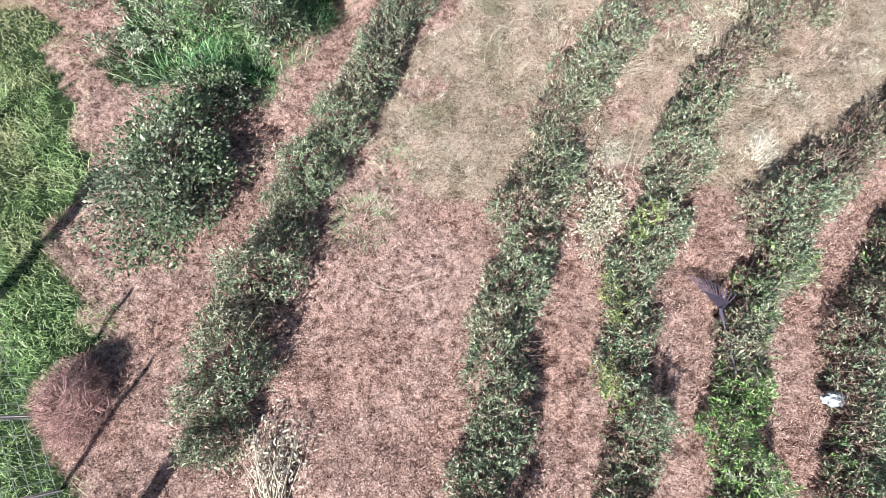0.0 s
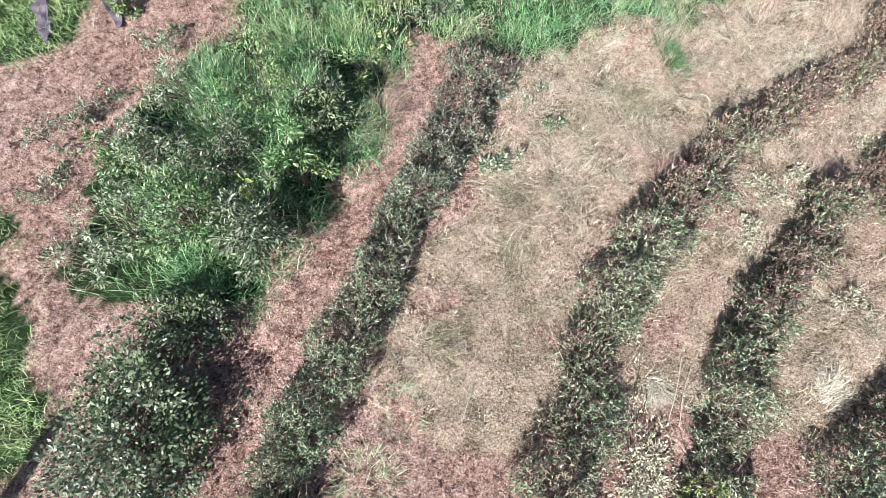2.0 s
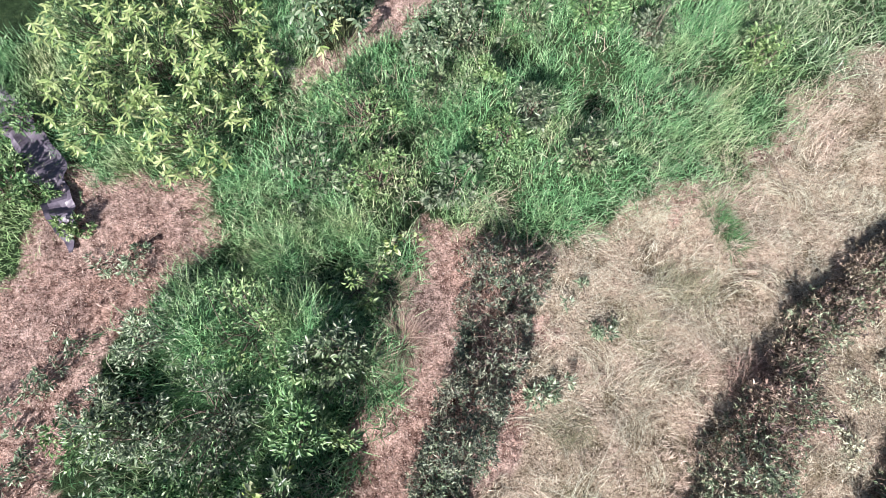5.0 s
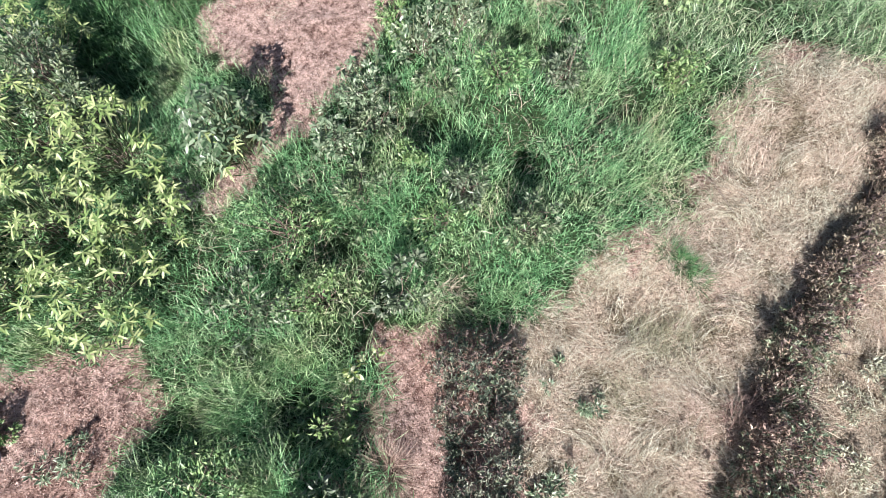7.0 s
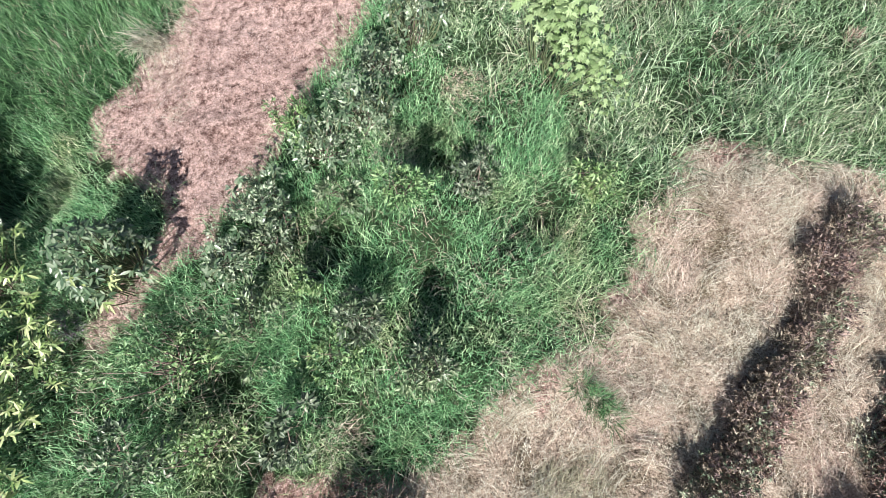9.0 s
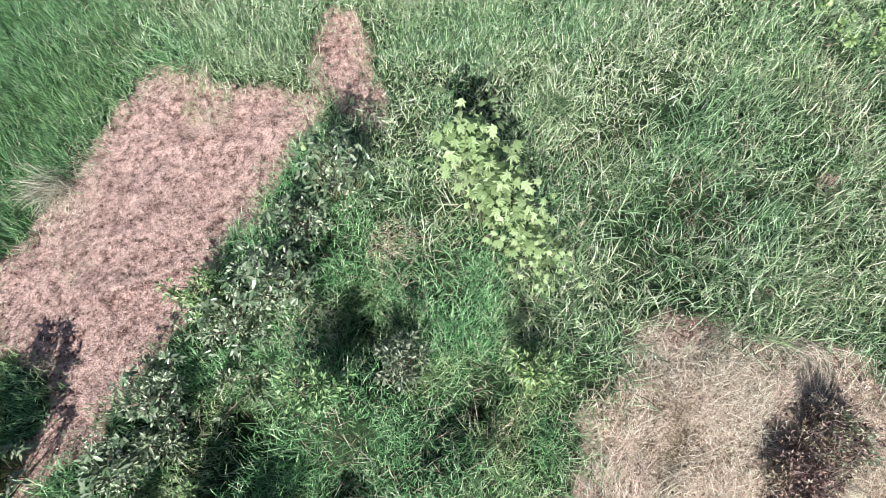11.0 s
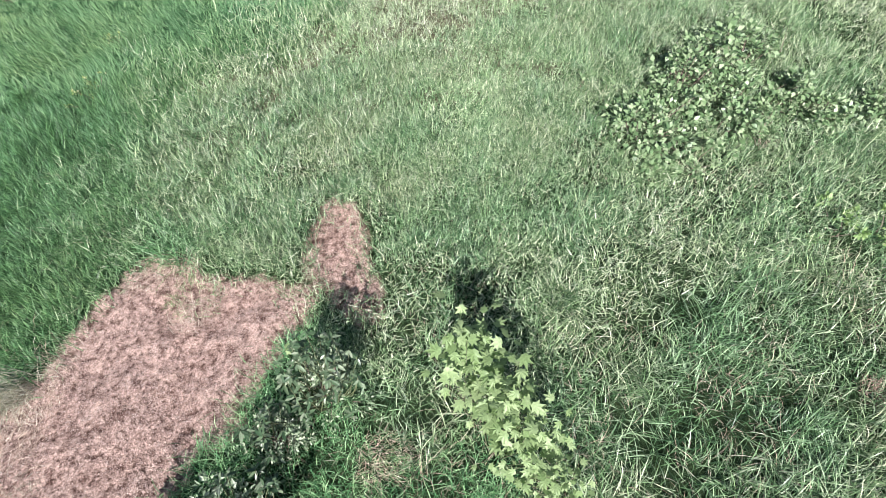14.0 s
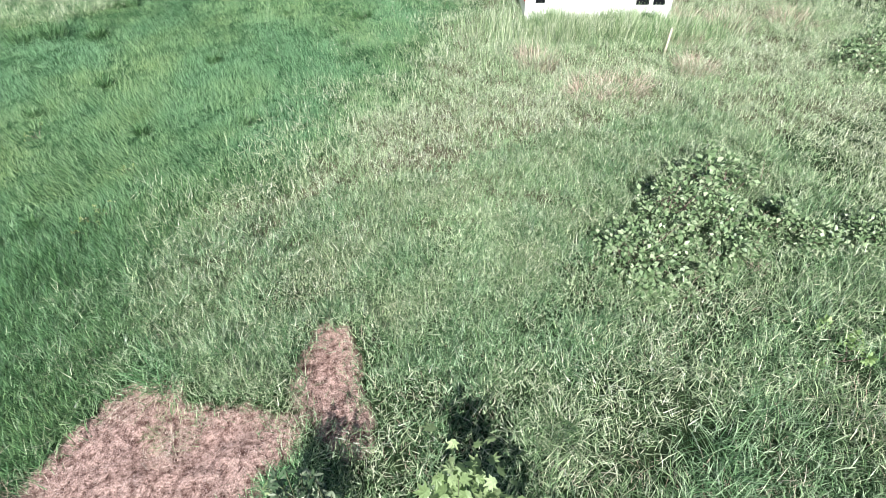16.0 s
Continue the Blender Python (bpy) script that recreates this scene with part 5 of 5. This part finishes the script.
for sx, sy in ((-0.95, 6.15), (-1.2, 5.5), (-1.75, 4.55), (1.72, 9.68), (2.8, 10.25), (0.25, 6.95)):
    tuft(sx, sy, 0.26, 380, (0.06, 0.19), (0.003, 0.006), STRAW, "drooping tan dead grass clump at the thicket's edge", "dead_grass_clump", lean=(0.2, 1.0), curl=(0.7, 1.7), group="dead grass clumps", comb=-0.7)
for sx, sy, s in ((9.6, 17.3, 1), (10.4, 17.2, 1), (12.4, 17.3, 0.8), (9.4, 19.1, 1), (14.3, 20.0, 1.3), (15.4, 19.4, 1.3), (17.0, 18.8, 1.3), (13.6, 19.0, 1)):
    tuft(sx, sy, 0.42 * s, 300, (0.35, 0.7), (0.008, 0.014), STRAW, "dry brown grass clump in the seeding field", "dead_grass_clump", lean=(0.1, 0.7), group="dead grass clumps")
for sx, sy, s in (((-0.87, 20.97, 0.22), (-0.94, 25.35, 0.6), (0.75, 27.05, 0.6), (4.83, 24.53, 0.22), (1.1, 19.42, 0.2), (4.21, 17.45, 0.42), (3.03, 19.04, 0.24), (2.68, 22.13, 0.26), (7.55, 20.2, 0.4), (6.61, 23.51, 0.42),
                                 (-0.42, 17.13, 0.18), (-1.6, 25.2, 0.5), (0.1, 24.9, 0.4), (5.7, 21.9, 0.2), (2.3, 17.2, 0.2), (0.4, 21.8, 0.25))):
    tuft(sx, sy, s * 0.55, int(250 + 500 * s), (0.08, 0.16 + 0.4 * s), (0.008, 0.018), DEEP_GRASS, "dark green weed clump in the meadow", "weed", "weed", (0.0, 0.9), (0.1, 1.0), "meadow weeds")
for sx, sy in ((0.48, 16.77), (0.63, 16.93), (0.37, 16.60), (0.93, 18.03), (-0.69, 20.03)):
    shrub(sx, sy, 0.22, 0.18, 0.3, 45, YELLOW_LEAF, "patch of small pale yellow blooms in the meadow", "flower_patch", "flowers", (0.02, 0.045), 0.7, "meadow flowers", 0.7, seed=890)
for k, (sx, sy) in enumerate(((3.5, 2.6), (3.6, 2.72), (1.9, 2.7))):
    tuft(sx, sy, 0.15, 420, (0.06, 0.19), (0.004, 0.009), WHITE_STRAW, "bleached white straw tuft lying between the hedges", "straw_tuft", "straw tuft", (0.7, 1.5), (0.1, 0.8), "bleached straw between the hedges", 1.1 + 2 * k)
shrub(1.66, 2.0, 0.42, 0.8, 0.16, 3400, HEAP_LEAF, "heap of bleached dead leaves and clippings", "leaf_heap", "leaf heap", (0.018, 0.045), 0.4, "", 0.02, "sliver", seed=880)


for sx, sy in ((-1.17, 5.57), (-0.91, 6.31), (-0.8, 5.75)):
    tuft(sx, sy, 0.15, 380, (0.15, 0.42), (0.003, 0.007), BROWN_LEAF, "drooping reddish-brown dead clump at the thicket's edge", "dead_shrub", "dead shrub", (0.1, 0.9), (0.5, 1.6), "dead clumps by the thicket")
for sx, sy in ((2.52, 4.78), (2.4, 4.95)):
    tuft(sx, sy, 0.22, 420, (0.12, 0.34), (0.003, 0.006), BRUSH, "dead pinkish-grey twiggy growth on the hedge", "dead_shrub", "dead shrub", (0.1, 0.9), (0.1, 0.9), "dead twiggy growth")
for k, (sx, sy, sr) in enumerate(((3.1, 4.35, 0.22), (3.45, 4.75, 0.28), (3.75, 4.95, 0.2), (4.75, 5.25, 0.25), (3.95, 3.55, 0.2))):
    shrub(sx, sy, sr, sr * 1.2, 0.14, 420, HEAP_LEAF, "pale bleached weed flattened beside the hedge", "bleached_weed", "weed", (0.02, 0.05), 0.32, "bleached weeds", 0.05, "sliver", seed=960 + k)
tuft(-1.92, 9.12, 0.1, 420, (0.06, 0.17), (0.003, 0.007), VIOLET_DRY, "faded violet-grey dry flower clump among weeds", "dry_flower", "dry flowers", (0.0, 1.3), (0.1, 1.2))
for sx, sy in ((-2.04, 9.44), (5.9, 8.2), (7.3, 9.0)):
    tuft(sx, sy, 0.13, 200, (0.06, 0.17), (0.003, 0.007), BRUSH, "withered reddish-grey stalk clump in the green", "dead_stalk_clump", "dead stalks", (0.0, 0.6), (0.1, 0.9), "withered stalks")
for sx, sy, sc in ((4.05, 7.75, 1.0), (4.7, 7.95, 2.5), (5.35, 7.7, 0.3), (2.3, 7.1, 4.0)):
    tuft(sx, sy, 0.32, 130, (0.08, 0.24), (0.003, 0.006), STRAW, "withered straw tuft along the green's edge", "straw_tuft", "straw tuft", (0.3, 1.3), (0.2, 1.2), "withered straw tufts", sc)


# ---- garden things ----
def brush_pile():
    n = 4200
    t, r = rng.uniform(0, 6.283, n), np.sqrt(rng.random(n))
    r = r * (0.65 + 0.6 * grain(t, 0 * t, 0.8, 18))
    x, y = -3.42 + 0.28 * r * np.cos(t), 0.02 + 0.43 * r * np.sin(t)
    lift = 0.42 * np.maximum(0, 1 - r ** 2) * rng.random(n) ** 0.5 * (0.5 + grain(x, y, 0.2, 17))
    v = blades(on_ground(x, y, lift), rng.uniform(0, 6.283, n), rng.uniform(0.05, 0.17, n), rng.uniform(0.003, 0.006, n), rng.uniform(0.9, 2.0, n), rng.uniform(-1.2, 1.2, n), 3)
    tagged(new("brush_heap", mesh_of("brush_heap", *v, DARK_BRUSH)), "heap of dry reddish brushwood and dead stalks by the fence", "brush heap")


def branch_pile():
    root = thing("branch_pile", "heap of cut pale branches with dried leaves", "branch pile", "", (-1.52, -0.6, float(height(-1.52, -0.6))))
    n = 34
    a = on_ground(-1.5 + rng.normal(0, 0.08, n), -0.95 + rng.normal(0, 0.08, n), 0.03)
    b = on_ground(-1.53 + rng.normal(0, 0.16, n), -0.35 + rng.normal(0, 0.12, n), 0.05)
    b[:, 2] += rng.uniform(0, 0.2, n)
    for k in range(n):
        part("branch", mesh_of("branch", *twigs(a[k:k + 1], b[k:k + 1], 0.009, 0.003, 0.08), PALE_WOOD), root)
    m = 520
    p = on_ground(-1.53 + rng.normal(0, 0.15, m), -0.5 + rng.normal(0, 0.2, m), 0.02)
    p[:, 2] += rng.uniform(0, 0.22, m)
    size = rng.uniform(0.025, 0.06, m)
    v = leaves(p, rng.normal(0, 1, (m, 3)) * np.array([1, 1, 0.4]), np.array([0, 0, 1.0]) + rng.normal(0, 0.4, (m, 3)), size, size * 0.32)
    part("dry_foliage", mesh_of("dry_foliage", *v, PALE_STRAW), root)


def box_bm(bm, sx, sy, sz, m, bevel=0.0):
    made = bmesh.ops.create_cube(bm, size=1.0, matrix=m @ Matrix.Diagonal((sx, sy, sz, 1)))
    if bevel:
        edges = list({e for v in made["verts"] for e in v.link_edges})
        bmesh.ops.bevel(bm, geom=edges, offset=bevel, segments=2, affect="EDGES", profile=0.6)


def rod(bm, a, b, r, sides=8):
    a, b = Vector(a), Vector(b)
    m = Matrix.Translation((a + b) / 2) @ (b - a).to_track_quat("Z", "Y").to_matrix().to_4x4()
    bmesh.ops.create_cone(bm, cap_ends=True, segments=sides, radius1=r, radius2=r, depth=(b - a).length, matrix=m)


def rake():
    """Plastic leaf rake: webbed throat, hooked tines, handle, lying against the hedge."""
    apex, left, right = Vector((2.67, 0.84, 0)), Vector((2.49, 1.24, 0)), Vector((2.82, 1.00, 0))
    for p, lift in ((apex, 0.25), (left, 0.09), (right, 0.27)):
        p.z = float(height(p.x, p.y)) + lift
    root = thing("leaf_rake", "violet-grey plastic leaf rake lying against a hedge", "rake", "", tuple(apex))
    bm = bmesh.new()
    n = 13
    rows = []
    for k in (0.0, 0.3, 0.56):
        rows.append([bm.verts.new(apex + (left.lerp(right, i / (n - 1)) + (apex - (left + right) / 2) * -0.12 * math.sin(math.pi * i / (n - 1)) - apex) * max(k, 0.05)) for i in range(n)])
    for p, q in zip(rows, rows[1:]):
        for i in range(n - 1):
            bm.faces.new((p[i], p[i + 1], q[i + 1], q[i]))
    bmesh.ops.solidify(bm, geom=bm.faces[:], thickness=0.006)
    bm_part("throat", bm, RAKE_PLASTIC, root)
    for i in range(n):
        end = left.lerp(right, i / (n - 1)) + (apex - (left + right) / 2) * -0.12 * math.sin(math.pi * i / (n - 1))
        bm = bmesh.new()
        start = apex + (end - apex) * 0.54
        rod(bm, start, end, 0.0055, 6)
        rod(bm, end, end + (end - apex).normalized() * 0.01 + Vector((0, 0, -0.05)), 0.005, 6)
        bm_part("tine", bm, RAKE_PLASTIC, root)
    bm = bmesh.new()
    rod(bm, apex + (apex - (left + right) / 2) * -0.1, apex + Vector((0.0, -0.1, 0.01)), 0.018, 10)
    bm_part("socket", bm, RAKE_PLASTIC, root)
    bm = bmesh.new()
    rod(bm, apex + Vector((0, -0.08, 0.01)), (2.82, -0.5, float(height(2.82, -0.5)) + 0.1), 0.01, 10)
    bm_part("handle", bm, RAKE_HANDLE, root, "slim grey handle")


def fence():
    """Wire fence: timber strainers, steel stakes and netting."""
    p0, d = Vector((-3.62, -0.45)), Vector((-0.5, 0.86)).normalized()
    root = thing("wire_fence", "low wire netting fence on steel stakes and timber posts", "fence", "", (p0.x, p0.y, float(height(p0.x, p0.y))))
    for s in (-1.25, 1.72):
        q = p0 + d * s
        z = float(height(q.x, q.y))
        bm = bmesh.new()
        bmesh.ops.create_cone(bm, cap_ends=True, segments=12, radius1=0.075, radius2=0.065, depth=1.45, matrix=pose(q.x, q.y, z + 0.6))
        bmesh.ops.bevel(bm, geom=[e for e in bm.edges if all(abs(v.co.z - (z + 1.325)) < 0.01 for v in e.verts)], offset=0.015, segments=2, affect="EDGES")
        bm_part("timber_post", bm, POST_WOOD, root)
    for s in (-0.36, 0.38, 2.6, 3.5, -2.2):
        q = p0 + d * s
        z = float(height(q.x, q.y))
        bm = bmesh.new()
        box_bm(bm, 0.035, 0.004, 1.25, pose(q.x, q.y, z + 0.5, 0, 0, 118))
        box_bm(bm, 0.004, 0.035, 1.25, pose(q.x + 0.015, q.y, z + 0.5, 0, 0, 118))
        bm_part("stake", bm, STEEL, root)
    def at(s, h):
        q = p0 + d * s
        return (q.x, q.y, float(height(q.x, q.y)) + h)
    for h in (0.05, 0.2, 0.35, 0.5, 0.65, 0.8, 0.95):
        bm = bmesh.new()
        rod(bm, at(-2.2, h), at(3.5, h), 0.0025, 4)
        bm_part("line_wire", bm, STEEL, root)
    for k in range(38):
        bm = bmesh.new()
        rod(bm, at(-2.2 + k * 0.15, 0.05), at(-2.2 + k * 0.15, 0.95), 0.0022, 4)
        bm_part("stay_wire", bm, STEEL, root)


def ribbon_sheet(name, path, half, label, category):
    """A creased ground sheet half buried along a hollow."""
    line = along([(a, b, half) for a, b in path], 0.03)
    tang = unit(np.gradient(line[:, :2], axis=0))
    bm = bmesh.new()
    prev, rows = None, []
    for (x, y, w), t in zip(line, tang):
        row = []
        rows.append(row)
        for k in range(7):
            taper = min(1.0, 0.15 + 6 * len(rows) / len(line), 0.1 + 3.2 * (1 - len(rows) / len(line)))
            s = (k / 3 - 1) * w * taper * (0.5 + 0.9 * float(grain(x, y, 0.22, 900)))
            px, py = x + t[1] * s, y - t[0] * s
            row.append(bm.verts.new((px, py, float(height(px, py)) + 0.02 + 0.09 * float(grain(px, py, 0.1, 901)))))
        if prev:
            for a in range(6):
                bm.faces.new((prev[a], prev[a + 1], row[a + 1], row[a]))
        prev = row
    bmesh.ops.recalc_face_normals(bm, faces=bm.faces)
    bmesh.ops.solidify(bm, geom=bm.faces[:], thickness=0.004)
    me = bpy.data.meshes.new(name)
    bm.to_mesh(me)
    bm.free()
    me.materials.append(FILM)
    return tagged(new(name, me), label, category)


def white_bag():
    bm = bmesh.new()
    bmesh.ops.create_icosphere(bm, subdivisions=3, radius=1.0)
    for v in bm.verts:
        k = 1 + 0.35 * noise.noise(v.co * 2.3) + 0.12 * noise.noise(v.co * 7)
        v.co = Vector((v.co.x * 0.1 * k, v.co.y * 0.07 * k, max(v.co.z, -0.4) * 0.07 * k))
    me = bpy.data.meshes.new("plastic_bag")
    bm.to_mesh(me)
    bm.free()
    me.materials.append(WHITE_BAG)
    ob = new("plastic_bag", me)
    ob.location = (3.62, 0.03, float(height(3.62, 0.03)) + 0.15)
    return tagged(ob, "crumpled white plastic bag caught in the hedge", "bag")


def bent_stalk(points, r, name, label, category, material):
    cu = bpy.data.curves.new(name, "CURVE")
    cu.dimensions, cu.bevel_depth, cu.bevel_resolution = "3D", r, 2
    sp = cu.splines.new("BEZIER")
    sp.bezier_points.add(len(points) - 1)
    for bp, (x, y) in zip(sp.bezier_points, points):
        bp.co = (x, y, float(height(x, y)) + 0.03)
        bp.handle_left_type = bp.handle_right_type = "AUTO"
    cu.materials.append(material)
    return tagged(new(name, cu), label, category)


def van():
    """White panel van parked beyond the tall grass, side on."""
    cx, cy = 12.3, 21.2
    z = float(height(cx, cy))
    turn = -23.8
    root = thing("white_van", "white panel van parked behind tall grass", "van", "", (cx, cy, z))
    base = pose(cx, cy, z, 0, 0, turn)
    bm = bmesh.new()
    side = [(-1.85, 0.3), (1.78, 0.3), (1.85, 0.45), (1.84, 0.9), (1.7, 1.1), (1.35, 1.7), (1.1, 1.85), (-1.75, 1.85), (-1.85, 1.65)]
    front = [bm.verts.new((a, -0.74, b)) for a, b in side]
    back = [bm.verts.new((a, 0.74, b)) for a, b in side]
    bm.faces.new(front), bm.faces.new(back[::-1])
    for i in range(len(side)):
        k = (i + 1) % len(side)
        bm.faces.new((front[i], back[i], back[k], front[k]))
    bmesh.ops.bevel(bm, geom=bm.edges[:], offset=0.05, segments=3, affect="EDGES", profile=0.6)
    bmesh.ops.transform(bm, matrix=base, verts=bm.verts)
    bm_part("body", bm, VAN_PAINT, root)

    def panel(name, x0, x1, z0, z1, y, material, label="", skew=0.0):
        bm = bmesh.new()
        vs = [bm.verts.new(c) for c in ((x0, y, z0), (x1, y, z0), (x1 - skew, y, z1), (x0, y, z1))]
        bm.faces.new(vs)
        bmesh.ops.solidify(bm, geom=bm.faces[:], thickness=0.012)
        bmesh.ops.transform(bm, matrix=base, verts=bm.verts)
        bm_part(name, bm, material, root, label)

    for y in (-0.753, 0.753):
        panel("side_window", 1.35, 1.66, 0.7, 1.5, y, DARK_GLASS, "", 0.22)
        panel("door_window", 0.92, 1.25, 0.7, 1.5, y, DARK_GLASS)
        panel("rear_side_window", -1.6, -1.36, 0.74, 1.5, y, DARK_GLASS)
    for x in (-1.2, 1.25):
        for y in (-0.66, 0.66):
            bm = bmesh.new()
            bmesh.ops.create_cone(bm, cap_ends=True, segments=28, radius1=0.27, radius2=0.27, depth=0.17, matrix=base @ pose(x, y, 0.27, 90))
            bmesh.ops.bevel(bm, geom=bm.edges[:], offset=0.03, segments=2, affect="EDGES")
            wheel = bm_part("wheel", bm, RUBBER, root)
            bm = bmesh.new()
            bmesh.ops.create_cone(bm, cap_ends=True, segments=20, radius1=0.17, radius2=0.15, depth=0.19, matrix=base @ pose(x, y, 0.27, 90))
            me = bpy.data.meshes.new("hub")
            bm.to_mesh(me)
            bm.free()
            me.materials.append(STEEL)
            hub = new("hub", me)
            hub.parent = wheel
            hub.matrix_parent_inverse = Matrix.Identity(4)
    for y in (-0.6, 0.6):
        bm = bmesh.new()
        box_bm(bm, 0.05, 0.14, 0.4, base @ pose(-1.85, y, 0.95), 0.012)
        bm_part("tail_lamp", bm, LAMP_RED, root)


def marker_stake():
    z = float(height(12.75, 18.65))
    bm = bmesh.new()
    box_bm(bm, 0.05, 0.025, 0.7, pose(12.75, 18.65, z + 0.3, 0, 1, -24), 0.006)
    me = bpy.data.meshes.new("marker_stake")
    bm.to_mesh(me)
    bm.free()
    me.materials.append(PALE_WOOD)
    tagged(new("marker_stake", me), "pale wooden marker stake leaning in tall grass", "stake")


def van_strip():
    n = 11000
    u, w = rng.normal(0, 1.25, n), -0.82 - 0.9 * rng.random(n) ** 1.5
    x, y = 12.3 + 0.914 * u + 0.405 * w, 21.2 - 0.405 * u + 0.914 * w
    tall = rng.uniform(0.55, 0.95, n) * (0.6 + 0.55 * grain(x, y, 0.35, 44))
    v = blades(on_ground(x, y, -0.01), rng.uniform(0, 6.28, n), tall, rng.uniform(0.006, 0.012, n), rng.uniform(0, 0.3, n), rng.uniform(0.1, 0.7, n), 2)
    stuff("tall_seeding_grass", [v], TAN_GRASS, "tall seeding grass in front of the parked van", "grass")


van_strip()
brush_pile()
branch_pile()
rake()
fence()
ribbon_sheet("ground_sheet", [(-5.5, 9.4), (-5.0, 8.9), (-4.7, 8.4), (-4.35, 7.75), (-4.15, 7.2), (-4.1, 6.85)], 0.2, "creased grey-violet ground sheet half buried in weeds", "ground sheet")
ribbon_sheet("ground_sheet", [(-5.5, 8.2), (-5.25, 7.6), (-5.05, 7.0), (-4.85, 6.6)], 0.1, "narrow strip of grey ground sheet in the grass", "ground sheet")
for k, (sx, sy, sr) in enumerate(((-5.3, 8.9, 0.35), (-4.9, 7.9, 0.4), (-5.7, 7.6, 0.4), (-5.6, 8.5, 0.4), (-6.0, 9.2, 0.6), (-4.55, 7.75, 0.2), (-4.75, 8.75, 0.25), (-4.1, 7.35, 0.16))):
    shrub(sx, sy, sr, sr, 0.5, int(3000 * sr), WEED_LEAF, "leafy weeds growing round the ground sheet", "weed_bush", "weed", (0.03, 0.065), 0.42, "weeds round the sheet", 0.3, "sliver", seed=940 + k)
white_bag()
bent_stalk([(-0.49, 3.57), (-0.3, 3.48), (-0.1, 3.44), (0.13, 3.39)], 0.005, "fallen_twig", "brown fallen twig on dry straw", "twig", TWIG)
bent_stalk([(-0.84, 1.37), (-0.7, 1.16), (-0.5, 1.1), (-0.14, 1.21)], 0.0028, "bent_stalk", "thin pale bent stalk lying on the soil", "stalk", PALE_WOOD)
bent_stalk([(1.95, 2.35), (2.1, 2.7), (2.2, 2.98)], 0.005, "bent_stalk", "pale dry stalk beside the hedge", "stalk", PALE_WOOD)
bent_stalk([(2.05, 2.35), (2.15, 2.65), (2.28, 2.9)], 0.005, "bent_stalk", "pale dry stalk beside the hedge", "stalk", PALE_WOOD)
bent_stalk([(3.27, 7.43), (3.33, 7.14), (3.35, 6.82)], 0.005, "withered_stem", "dark withered stem lying on straw", "stem", TWIG)
van()
marker_stake()
